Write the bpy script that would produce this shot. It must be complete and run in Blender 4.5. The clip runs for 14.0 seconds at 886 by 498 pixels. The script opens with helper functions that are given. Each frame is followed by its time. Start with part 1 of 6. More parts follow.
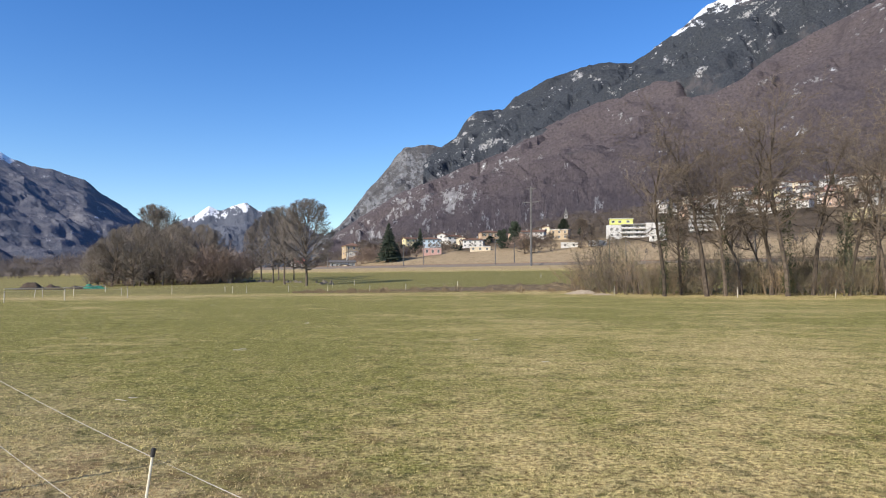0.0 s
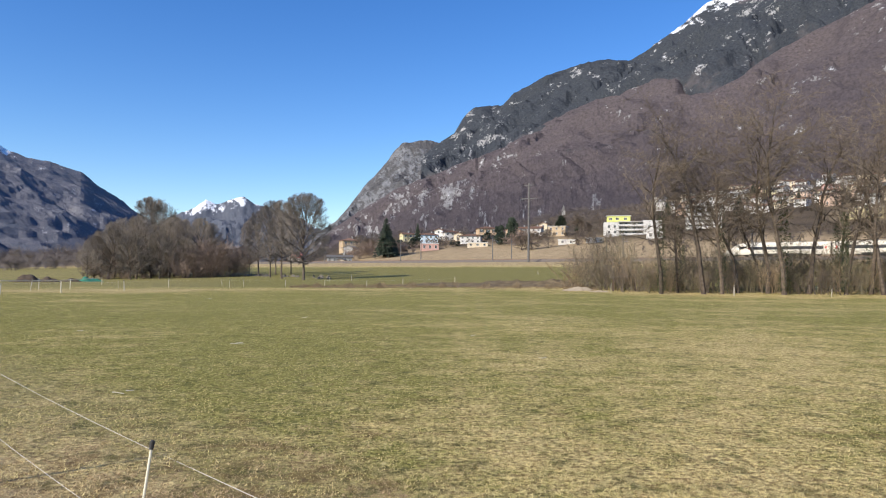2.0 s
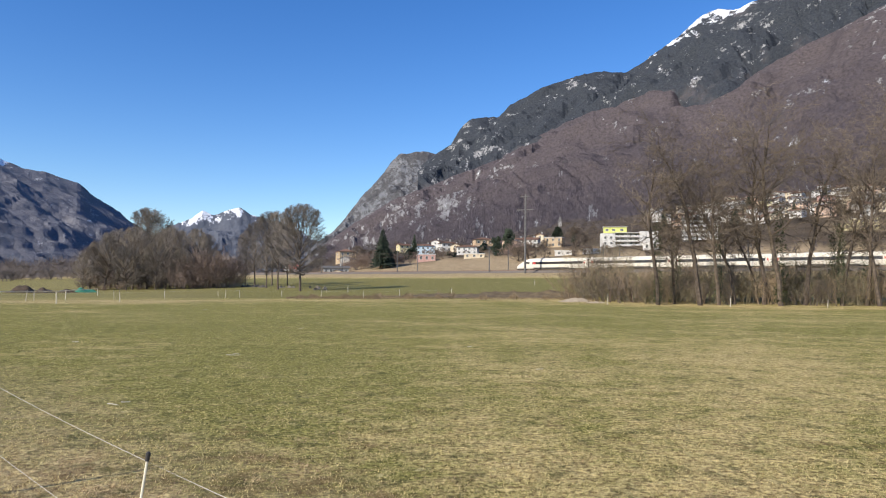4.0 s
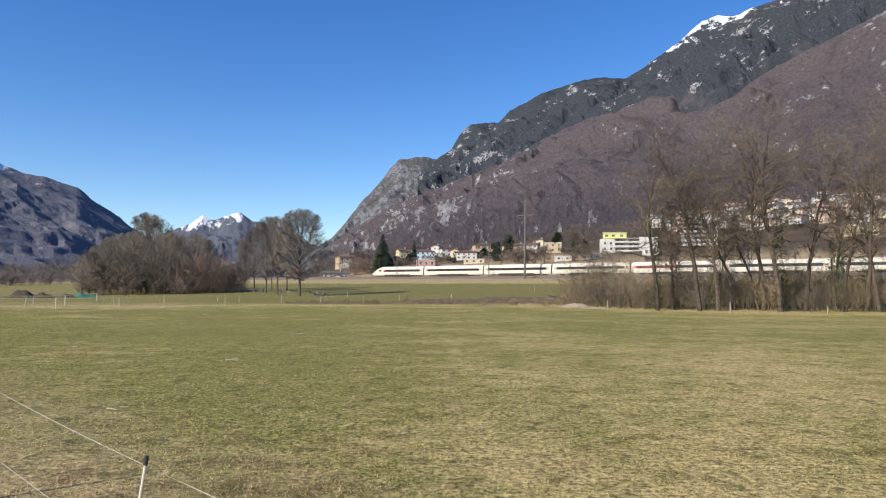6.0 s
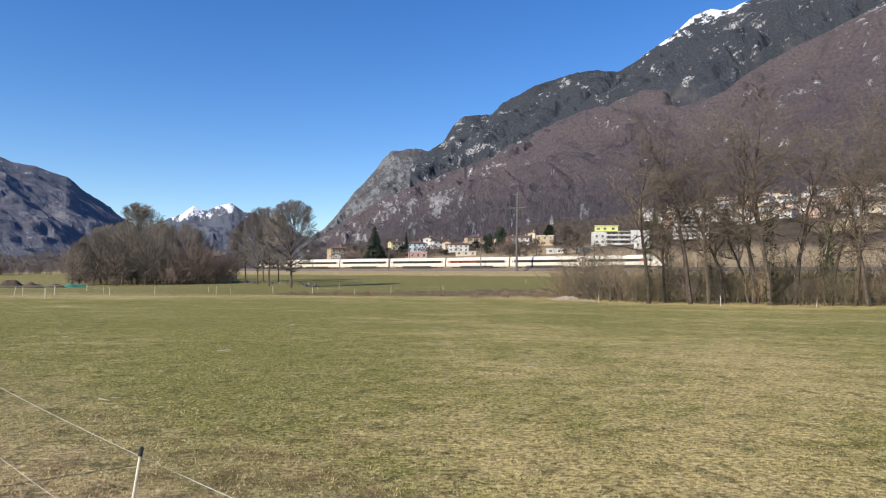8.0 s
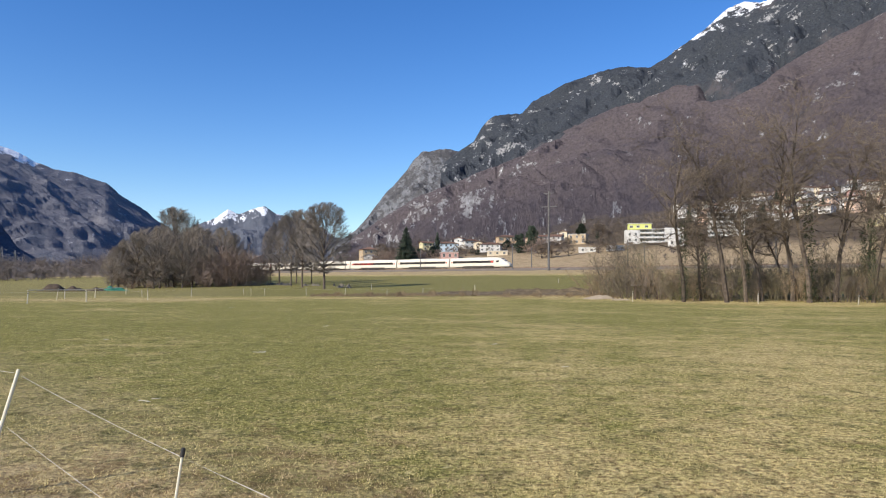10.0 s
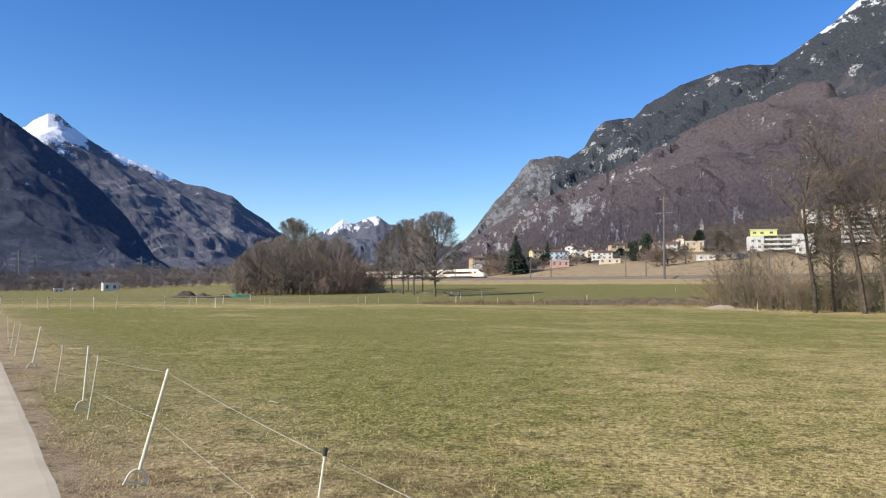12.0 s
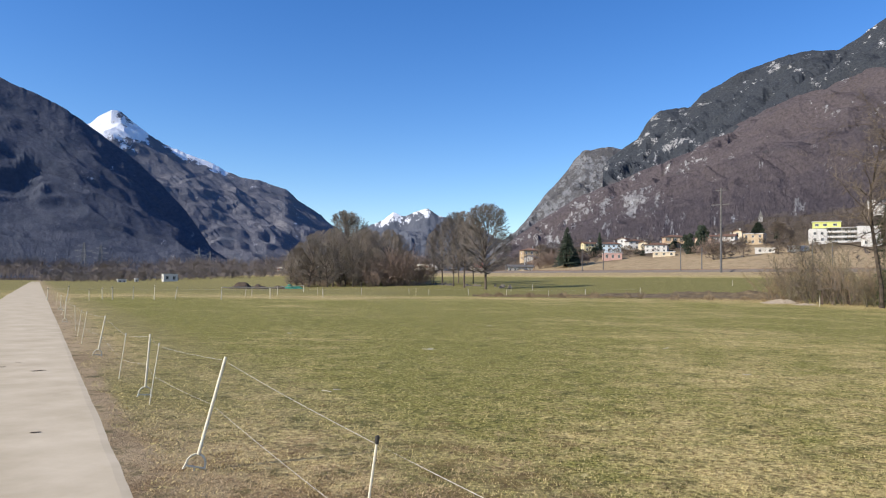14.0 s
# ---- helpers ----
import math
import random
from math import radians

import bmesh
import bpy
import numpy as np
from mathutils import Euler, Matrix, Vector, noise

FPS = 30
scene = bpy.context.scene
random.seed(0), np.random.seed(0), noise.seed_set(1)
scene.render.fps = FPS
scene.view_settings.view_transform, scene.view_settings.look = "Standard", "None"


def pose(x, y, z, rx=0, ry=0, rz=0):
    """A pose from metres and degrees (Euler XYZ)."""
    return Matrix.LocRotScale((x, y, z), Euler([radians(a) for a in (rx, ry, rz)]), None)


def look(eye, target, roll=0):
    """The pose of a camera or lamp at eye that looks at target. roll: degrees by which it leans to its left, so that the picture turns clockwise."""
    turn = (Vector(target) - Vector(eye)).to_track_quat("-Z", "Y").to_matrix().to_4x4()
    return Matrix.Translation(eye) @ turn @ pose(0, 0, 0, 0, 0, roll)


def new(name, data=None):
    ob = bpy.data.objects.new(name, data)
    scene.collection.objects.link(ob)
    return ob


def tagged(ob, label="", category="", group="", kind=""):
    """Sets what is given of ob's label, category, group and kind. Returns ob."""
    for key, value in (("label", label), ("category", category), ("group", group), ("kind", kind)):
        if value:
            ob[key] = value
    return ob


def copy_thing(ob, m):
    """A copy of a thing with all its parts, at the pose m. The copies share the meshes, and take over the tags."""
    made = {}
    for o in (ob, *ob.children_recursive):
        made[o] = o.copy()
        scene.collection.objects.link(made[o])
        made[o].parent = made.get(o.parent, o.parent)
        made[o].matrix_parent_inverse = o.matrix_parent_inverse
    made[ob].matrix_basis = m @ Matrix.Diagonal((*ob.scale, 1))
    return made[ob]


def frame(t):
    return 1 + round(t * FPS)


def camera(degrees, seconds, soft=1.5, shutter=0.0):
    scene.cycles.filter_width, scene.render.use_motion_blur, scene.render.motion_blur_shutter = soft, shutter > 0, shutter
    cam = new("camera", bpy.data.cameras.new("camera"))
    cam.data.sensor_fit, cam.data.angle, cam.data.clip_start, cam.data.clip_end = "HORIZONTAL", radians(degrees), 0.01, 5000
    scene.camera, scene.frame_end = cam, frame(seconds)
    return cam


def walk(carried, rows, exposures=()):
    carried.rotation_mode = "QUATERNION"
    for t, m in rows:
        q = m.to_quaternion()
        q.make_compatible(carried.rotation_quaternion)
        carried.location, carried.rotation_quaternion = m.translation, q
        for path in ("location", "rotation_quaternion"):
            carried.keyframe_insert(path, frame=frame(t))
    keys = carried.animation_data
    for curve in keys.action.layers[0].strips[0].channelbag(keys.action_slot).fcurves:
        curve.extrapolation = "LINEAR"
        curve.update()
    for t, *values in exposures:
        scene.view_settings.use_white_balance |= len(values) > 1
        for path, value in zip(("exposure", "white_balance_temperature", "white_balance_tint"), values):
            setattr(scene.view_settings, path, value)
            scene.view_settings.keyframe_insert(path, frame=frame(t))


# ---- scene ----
cam = camera(64.17, 14.0, soft=1.15)

# seconds, x, y, z, tilt, lean, turn: a hand-held pan from one standpoint on the lane
PATH = [
    (0, 0.018, 0.0, 1.600, 2.60, 0.00, -0.00),
    (0.5, 0.013, 0.0, 1.595, 1.36, -1.24, 0.28),
    (1, 0.016, 0.0, 1.595, 1.63, -0.91, -0.42),
    (1.5, 0.009, 0.0, 1.592, 2.07, -0.52, -0.39),
    (2, 0.003, 0.0, 1.597, 2.25, -0.49, -0.24),
    (2.5, 0.002, 0.0, 1.587, 2.23, -0.56, -0.54),
    (3, -0.005, 0.0, 1.594, 2.46, -0.41, -0.47),
    (5.5, 0.002, 0.0, 1.596, 3.69, -0.70, -0.59),
    (6, 0.000, 0.0, 1.589, 3.58, -0.59, -0.54),
    (6.5, -0.003, 0.0, 1.582, 3.01, -1.38, -0.92),
    (7, 0.002, 0.0, 1.584, 2.66, -1.53, -1.73),
    (7.5, -0.011, 0.0, 1.587, 2.95, -1.20, -1.56),
    (10, -0.035, 0.0, 1.595, 2.93, -0.36, 1.36),
    (10.5, -0.067, 0.0, 1.590, 2.98, -0.51, 2.81),
    (11, -0.103, 0.0, 1.589, 3.03, -0.80, 4.98),
    (11.5, -0.142, 0.0, 1.584, 3.40, -0.65, 7.77),
    (12, -0.156, 0.0, 1.581, 3.53, -0.63, 10.21),
    (12.5, -0.156, 0.0, 1.578, 3.51, -0.81, 11.86),
    (13, -0.149, 0.0, 1.573, 3.50, -0.55, 12.73),
    (13.5, -0.149, 0.0, 1.572, 3.15, -0.59, 13.41),
    (14, -0.158, 0.0, 1.572, 2.86, -0.93, 14.29),
]
walk(cam, [(t, pose(x, y, z, 90 + p, r, h)) for t, x, y, z, p, r, h in PATH],
     [(0, 0.48), (1, 0.51), (3, 0.48), (5.5, 0.38), (7.5, 0.37), (10, 0.42), (11.5, 0.46), (14, 0.45)])

# ---- light: clear winter day, sun behind the left shoulder ----
SUN_AZ, SUN_EL = -129.0, 33.0          # bearing clockwise from +y, height
world = bpy.data.worlds.new("world")
scene.world = world
world.use_nodes = True
_wn = world.node_tree
_sky = _wn.nodes.new("ShaderNodeTexSky")
_sky.sky_type = "NISHITA"
_sky.sun_disc = False
_sky.sun_elevation = radians(SUN_EL)
_sky.sun_rotation = radians(SUN_AZ)
_sky.altitude = 250
_sky.air_density, _sky.dust_density, _sky.ozone_density = 1.0, 0.15, 3.0
_hs = _wn.nodes.new("ShaderNodeHueSaturation")
_hs.inputs["Saturation"].default_value = 1.31
_hs.inputs["Hue"].default_value = 0.512
_hs.inputs["Value"].default_value = 1.27
_wn.links.new(_sky.outputs[0], _hs.inputs["Color"])
_wn.links.new(_hs.outputs[0], _wn.nodes["Background"].inputs[0])
_wn.nodes["Background"].inputs[1].default_value = 0.10
sun = new("sun", bpy.data.lights.new("sun", "SUN"))
sun.data.energy, sun.data.angle, sun.data.color = 4.6, radians(0.53), (1.0, 0.915, 0.79)
_sd = Vector((math.sin(radians(SUN_AZ)) * math.cos(radians(SUN_EL)), math.cos(radians(SUN_AZ)) * math.cos(radians(SUN_EL)), math.sin(radians(SUN_EL))))
sun.matrix_world = look(_sd * 60, (0, 0, 0))

# ---- materials ----
def nodes_of(name, rough=0.8, metal=0.0, spec=0.3):
    m = bpy.data.materials.new(name)
    m.use_nodes = True
    nt = m.node_tree
    b = nt.nodes["Principled BSDF"]
    b.inputs["Roughness"].default_value = rough
    b.inputs["Metallic"].default_value = metal
    b.inputs["Specular IOR Level"].default_value = spec
    return m, nt, b


def add(nt, kind, **sets):
    n = nt.nodes.new(kind)
    for k, v in sets.items():
        n.inputs[k.replace("_", " ")].default_value = v
    return n


def noise_node(nt, scale, detail=4.0, rough=0.55, coord="Object", stretch=None):
    tc = nt.nodes.new("ShaderNodeTexCoord")
    n = add(nt, "ShaderNodeTexNoise", Scale=scale, Detail=detail, Roughness=rough)
    src = tc.outputs[coord]
    if stretch:
        mp = nt.nodes.new("ShaderNodeMapping")
        mp.inputs["Scale"].default_value = stretch
        nt.links.new(src, mp.inputs[0])
        src = mp.outputs[0]
    nt.links.new(src, n.inputs["Vector"])
    return n.outputs["Fac"]


def span(nt, src, lo, hi, to0=0.0, to1=1.0):
    n = add(nt, "ShaderNodeMapRange")
    n.inputs[1].default_value, n.inputs[2].default_value = lo, hi
    n.inputs[3].default_value, n.inputs[4].default_value = to0, to1
    nt.links.new(src, n.inputs[0])
    return n.outputs[0]


def arith(nt, op, a, b):
    n = nt.nodes.new("ShaderNodeMath")
    n.operation = op
    for i, v in enumerate((a, b)):
        if isinstance(v, (int, float)):
            n.inputs[i].default_value = v
        else:
            nt.links.new(v, n.inputs[i])
    return n.outputs[0]


def blend(nt, fac, a, b):
    n = nt.nodes.new("ShaderNodeMix")
    n.data_type = "RGBA"
    for i, v in ((0, fac), (6, a), (7, b)):
        if isinstance(v, (int, float)):
            n.inputs[i].default_value = v
        elif isinstance(v, tuple):
            n.inputs[i].default_value = (*v, 1)
        else:
            nt.links.new(v, n.inputs[i])
    return n.outputs[2]


def bump(nt, bsdf, src, strength, dist):
    n = add(nt, "ShaderNodeBump", Strength=strength, Distance=dist)
    nt.links.new(src, n.inputs["Height"])
    nt.links.new(n.outputs[0], bsdf.inputs["Normal"])


def attr(nt, name):
    n = nt.nodes.new("ShaderNodeAttribute")
    n.attribute_name = name
    return n.outputs["Fac"]


def simple(name, c1, c2, scale=3.0, rough=0.8, metal=0.0, spec=0.3, bumped=0.0, vary=0.0, stretch=None, detail=5.0):
    """Two colours mixed by noise, with fine relief and, if asked, a shift from object to object."""
    m, nt, b = nodes_of(name, rough, metal, spec)
    f = noise_node(nt, scale, detail, 0.6, stretch=stretch)
    col = blend(nt, span(nt, f, 0.3, 0.7), c1, c2)
    if vary:
        oi = nt.nodes.new("ShaderNodeObjectInfo")
        hs = nt.nodes.new("ShaderNodeHueSaturation")
        nt.links.new(span(nt, oi.outputs["Random"], 0, 1, 1 - vary, 1 + vary), hs.inputs["Value"])
        nt.links.new(col, hs.inputs["Color"])
        col = hs.outputs[0]
    nt.links.new(col, b.inputs["Base Color"])
    if bumped:
        bump(nt, b, noise_node(nt, scale * 6, 5, 0.6), 0.5, bumped)
    return m


def ground_material():
    m, nt, b = nodes_of("meadow_soil", 0.95, 0, 0.1)
    fine = noise_node(nt, 15.0, 6, 0.7)
    mid = noise_node(nt, 0.9, 6, 0.65)
    big = noise_node(nt, 0.06, 4, 0.6)
    tuft = noise_node(nt, 3.2, 5, 0.7)
    green = blend(nt, span(nt, fine, 0.405, 0.615), (0.088, 0.083, 0.022), (0.395, 0.36, 0.108))
    straw = blend(nt, span(nt, fine, 0.405, 0.615), (0.20, 0.136, 0.056), (0.80, 0.65, 0.29))
    k = arith(nt, "ADD", arith(nt, "MULTIPLY", mid, 0.55), arith(nt, "MULTIPLY", tuft, 0.45))
    k = arith(nt, "ADD", k, arith(nt, "MULTIPLY", arith(nt, "SUBTRACT", big, 0.5), 0.55))
    k = arith(nt, "ADD", k, arith(nt, "MULTIPLY", arith(nt, "SUBTRACT", noise_node(nt, 0.2, 6, 0.7), 0.5), 0.8))
    k = arith(nt, "ADD", k, attr(nt, "dry"))
    k = arith(nt, "SUBTRACT", k, attr(nt, "lush"))
    col = blend(nt, span(nt, k, 0.45, 0.68), green, straw)
    lawn = blend(nt, span(nt, mid, 0.35, 0.65), (0.088, 0.080, 0.032), (0.205, 0.178, 0.082))
    col = blend(nt, span(nt, attr(nt, "lush"), 0.03, 0.20, 0.0, 0.42), col, lawn)
    hay = blend(nt, span(nt, noise_node(nt, 0.35, 7, 0.7), 0.32, 0.68), (0.24, 0.175, 0.10), (0.46, 0.35, 0.215))
    col = blend(nt, attr(nt, "hay"), col, hay)
    clump = span(nt, noise_node(nt, 2.3, 7, 0.75), 0.52, 0.63, 0.0, 0.72)
    col = blend(nt, clump, col, (0.065, 0.066, 0.022))
    fleck = span(nt, noise_node(nt, 5.0, 7, 0.75), 0.58, 0.67, 0.0, 0.8)
    col = blend(nt, fleck, col, (0.56, 0.48, 0.24))
    soil = span(nt, arith(nt, "ADD", noise_node(nt, 1.7, 8, 0.75), attr(nt, "dead")), 0.57, 0.68)
    col = blend(nt, arith(nt, "MULTIPLY", soil, 0.62), col, (0.155, 0.092, 0.044))
    wood = blend(nt, span(nt, noise_node(nt, 0.05, 8, 0.75), 0.3, 0.7), (0.045, 0.036, 0.026), (0.12, 0.09, 0.06))
    col = blend(nt, attr(nt, "wood"), col, wood)
    nt.links.new(col, b.inputs["Base Color"])
    bump(nt, b, arith(nt, "ADD", fine, tuft), 0.9, 0.045)
    return m


def slope_noise(nt, scale, detail, rough, stretch=None):
    """Noise laid on the mountainside itself: along it and up it."""
    a = nt.nodes.new("ShaderNodeAttribute")
    a.attribute_name = "lay"
    src = a.outputs["Vector"]
    if stretch:
        mp = nt.nodes.new("ShaderNodeMapping")
        mp.inputs["Scale"].default_value = stretch
        nt.links.new(src, mp.inputs[0])
        src = mp.outputs[0]
    n = add(nt, "ShaderNodeTexNoise", Scale=scale, Detail=detail, Roughness=rough)
    nt.links.new(src, n.inputs["Vector"])
    return n.outputs["Fac"]


def mountain_material(name, wood1, wood2, con1, con2, rock1, rock2, slabs=False):
    """Bare woods, conifers, rock faces and snow, by per-vertex cover and noise at three scales."""
    m, nt, b = nodes_of(name, 0.95, 0, 0.05)
    crowns = slope_noise(nt, 0.13, 7, 0.8)
    patch = slope_noise(nt, 0.008, 7, 0.65)
    gul = slope_noise(nt, 0.012, 8, 0.68, (1, 0.7, 1))
    crag = slope_noise(nt, 0.034, 9, 0.75, (1, 0.75, 1))
    wood = blend(nt, span(nt, crowns, 0.34, 0.66), wood1, wood2)
    con = blend(nt, span(nt, crowns, 0.36, 0.66), con1, con2)
    c = arith(nt, "ADD", attr(nt, "conifer"), arith(nt, "MULTIPLY", arith(nt, "SUBTRACT", patch, 0.5), 1.7))
    c = arith(nt, "ADD", c, arith(nt, "MULTIPLY", arith(nt, "SUBTRACT", crowns, 0.5), 0.8))
    col = blend(nt, span(nt, c, 0.40, 0.60), wood, con)
    rock = blend(nt, span(nt, slope_noise(nt, 0.06, 8, 0.78, (1, 0.5, 1)), 0.32, 0.68), rock1, rock2)
    if slabs:
        # tilted beds and dark joints across the rock
        beds = span(nt, slope_noise(nt, 0.03, 6, 0.6, (0.35, 1.6, 1)), 0.40, 0.52, 0.55, 1.0)
        joints = span(nt, slope_noise(nt, 0.02, 7, 0.7, (1.6, 0.5, 1)), 0.38, 0.48, 0.5, 1.0)
        rock = blend(nt, arith(nt, "MULTIPLY", beds, joints), (0.07, 0.072, 0.08), rock)
    r = arith(nt, "ADD", attr(nt, "rock"), arith(nt, "MULTIPLY", arith(nt, "SUBTRACT", gul, 0.5), 1.5))
    r = arith(nt, "ADD", r, arith(nt, "MULTIPLY", arith(nt, "SUBTRACT", crag, 0.5), 2.3))
    r = arith(nt, "ADD", r, arith(nt, "MULTIPLY", arith(nt, "SUBTRACT", crowns, 0.5), 0.9))
    col = blend(nt, span(nt, r, 0.60, 0.68), col, rock)
    s = arith(nt, "ADD", attr(nt, "snow"), arith(nt, "MULTIPLY", arith(nt, "SUBTRACT", gul, 0.5), 2.2))
    s = arith(nt, "ADD", s, arith(nt, "MULTIPLY", arith(nt, "SUBTRACT", crag, 0.5), 2.2))
    col = blend(nt, span(nt, s, 0.52, 0.66), col, (0.80, 0.82, 0.86))
    nt.links.new(col, b.inputs["Base Color"])
    bump(nt, b, arith(nt, "ADD", arith(nt, "MULTIPLY", crowns, 0.6), crag), 0.8, 7.0)
    return m


MAT_GROUND = ground_material()
MAT_MTN_R = mountain_material("slope_sunny", (0.053, 0.0445, 0.0465), (0.142, 0.118, 0.118), (0.022, 0.027, 0.028), (0.070, 0.075, 0.073), (0.13, 0.125, 0.122), (0.42, 0.41, 0.395))
# left ridge: woods and rock lifted and blued to carry distance haze
MAT_MTN_L = mountain_material("slope_haze_tint", (0.112, 0.116, 0.138), (0.20, 0.198, 0.214), (0.088, 0.101, 0.130), (0.146, 0.159, 0.184), (0.22, 0.22, 0.235), (0.40, 0.39, 0.395))
MAT_MTN_GREY = mountain_material("slope_rocky", (0.054, 0.050, 0.054), (0.135, 0.125, 0.126), (0.023, 0.028, 0.036), (0.074, 0.080, 0.088), (0.15, 0.15, 0.152), (0.44, 0.43, 0.415))
MAT_MTN_CLIFF = mountain_material("slope_slab", (0.055, 0.054, 0.058), (0.125, 0.122, 0.12), (0.03, 0.035, 0.038), (0.07, 0.075, 0.078), (0.10, 0.105, 0.115), (0.25, 0.25, 0.255), True)
# near left spur: darker, bluer woods, with shade and haze in the colour
MAT_MTN_SHADE_TINT = mountain_material("slope_shade_tint", (0.064, 0.074, 0.102), (0.128, 0.137, 0.168), (0.055, 0.067, 0.094), (0.100, 0.115, 0.146), (0.14, 0.145, 0.165), (0.28, 0.28, 0.295))
# farthest mountain: aerial haze mixed into every base colour as pale blue
MAT_MTN_FAR = mountain_material("slope_far_haze_tint", (0.085, 0.095, 0.12), (0.13, 0.14, 0.165), (0.07, 0.085, 0.11), (0.10, 0.115, 0.14), (0.2, 0.21, 0.23), (0.34, 0.35, 0.37))
MAT_LANE = simple("lane_concrete", (0.43, 0.362, 0.255), (0.57, 0.49, 0.362), 1.2, 1.0, spec=0.04, bumped=0.004)
MAT_BARK = simple("bark", (0.075, 0.058, 0.044), (0.17, 0.135, 0.105), 4, 0.95, bumped=0.02, vary=0.2)
MAT_TWIG = simple("twigs", (0.165, 0.138, 0.11), (0.30, 0.255, 0.205), 2, 0.95, vary=0.25)
MAT_TWIG_DARK = simple("dark_twigs", (0.115, 0.09, 0.068), (0.235, 0.187, 0.145), 2, 0.95, vary=0.25)
MAT_BARK_DARK = simple("dark_bark", (0.055, 0.042, 0.032), (0.16, 0.125, 0.096), 3, 0.95, bumped=0.02, vary=0.3)
MAT_TWIG_ALDER = simple("alder_twigs", (0.092, 0.072, 0.054), (0.205, 0.163, 0.12), 0.6, 0.95, vary=0.3)
MAT_TWIG_COPSE = simple("copse_twigs", (0.165, 0.138, 0.108), (0.285, 0.242, 0.195), 0.5, 0.95, vary=0.2)
MAT_TWIG_GREY = simple("grey_twigs", (0.12, 0.102, 0.088), (0.22, 0.19, 0.165), 1, 0.95, vary=0.15)
MAT_TWIG_OLIVE = simple("olive_twigs", (0.115, 0.098, 0.06), (0.23, 0.195, 0.125), 1.2, 0.95, vary=0.2)
MAT_TWIG_PALE = simple("pale_twigs", (0.20, 0.145, 0.092), (0.36, 0.27, 0.175), 1.2, 0.95, vary=0.2)
MAT_TWIG_RED = simple("reddish_twigs", (0.175, 0.128, 0.100), (0.29, 0.218, 0.172), 1.2, 0.95, vary=0.15)
MAT_WOODS = simple("far_bare_woods", (0.15, 0.124, 0.106), (0.24, 0.202, 0.176), 0.05, 0.95)
MAT_SLOPE_WOODS = simple("slope_bare_woods", (0.065, 0.054, 0.05), (0.145, 0.122, 0.112), 0.08, 0.95)
MAT_IVY = simple("ivy_leaves", (0.03, 0.042, 0.018), (0.085, 0.10, 0.045), 3, 0.6)
MAT_NEEDLE = simple("conifer_needles", (0.020, 0.031, 0.020), (0.058, 0.074, 0.046), 1.5, 0.8)
MAT_WHITE_POST = simple("white_plastic", (0.66, 0.59, 0.43), (0.76, 0.69, 0.52), 20, 0.5, spec=0.3)
MAT_BLACK = simple("black_plastic", (0.02, 0.02, 0.02), (0.05, 0.045, 0.04), 10, 0.5)
MAT_WIRE = simple("white_cord", (0.50, 0.47, 0.40), (0.62, 0.59, 0.52), 30, 0.6)
MAT_POST_WOOD = simple("weathered_stake", (0.42, 0.38, 0.30), (0.62, 0.57, 0.48), 8, 0.85)
MAT_STEEL = simple("galvanised_steel", (0.24, 0.245, 0.25), (0.38, 0.385, 0.39), 3, 0.55, 0.6)
MAT_POLE = simple("pole_timber_grey", (0.095, 0.09, 0.085), (0.17, 0.162, 0.155), 2, 0.85)
MAT_PYLON = simple("weathered_lattice_steel", (0.13, 0.135, 0.14), (0.20, 0.205, 0.21), 0.5, 0.75, 0.2)
MAT_BALLAST = simple("ballast", (0.10, 0.082, 0.066), (0.22, 0.185, 0.15), 4, 0.95, bumped=0.08)
MAT_RAIL = simple("rail_steel", (0.16, 0.10, 0.075), (0.26, 0.17, 0.12), 4, 0.5, 0.5)
MAT_DEAD = simple("dead_weeds", (0.12, 0.085, 0.05), (0.30, 0.225, 0.135), 1.5, 0.95)
MAT_EARTH = simple("dug_earth", (0.045, 0.032, 0.022), (0.11, 0.08, 0.055), 2, 0.95, bumped=0.1)
MAT_TARP = simple("green_tarpaulin", (0.03, 0.15, 0.09), (0.06, 0.24, 0.15), 1.5, 0.5, bumped=0.03)
MAT_SAND = simple("pale_gravel", (0.30, 0.235, 0.16), (0.46, 0.385, 0.28), 2.5, 0.95, bumped=0.06)
MAT_STONE = simple("grey_boulder", (0.09, 0.078, 0.062), (0.20, 0.175, 0.14), 2, 0.9, bumped=0.05)
MAT_DARKDIRT = simple("turned_soil", (0.075, 0.055, 0.035), (0.17, 0.13, 0.075), 1.5, 0.95, bumped=0.08)
MAT_TRAIN = simple("train_white_paint", (0.60, 0.55, 0.445), (0.70, 0.645, 0.535), 0.6, 0.55, spec=0.2)
MAT_TRAIN_GLASS = simple("train_window_band", (0.022, 0.02, 0.018), (0.055, 0.05, 0.045), 0.5, 0.15, spec=0.5)
MAT_TRAIN_RED = simple("train_red_paint", (0.50, 0.03, 0.03), (0.62, 0.06, 0.05), 0.8, 0.4, spec=0.5)
MAT_TRAIN_UNDER = simple("train_underframe", (0.03, 0.027, 0.025), (0.085, 0.075, 0.065), 2, 0.8)
MAT_TRAIN_GREY = simple("train_grey_roof", (0.32, 0.32, 0.31), (0.45, 0.45, 0.44), 1, 0.6)
MAT_ROOF = simple("clay_roof", (0.11, 0.062, 0.042), (0.22, 0.13, 0.09), 2.5, 0.9, vary=0.3, bumped=0.05)
MAT_ROOF_GREY = simple("grey_roof", (0.10, 0.095, 0.09), (0.20, 0.19, 0.18), 2.5, 0.9, vary=0.3, bumped=0.05)
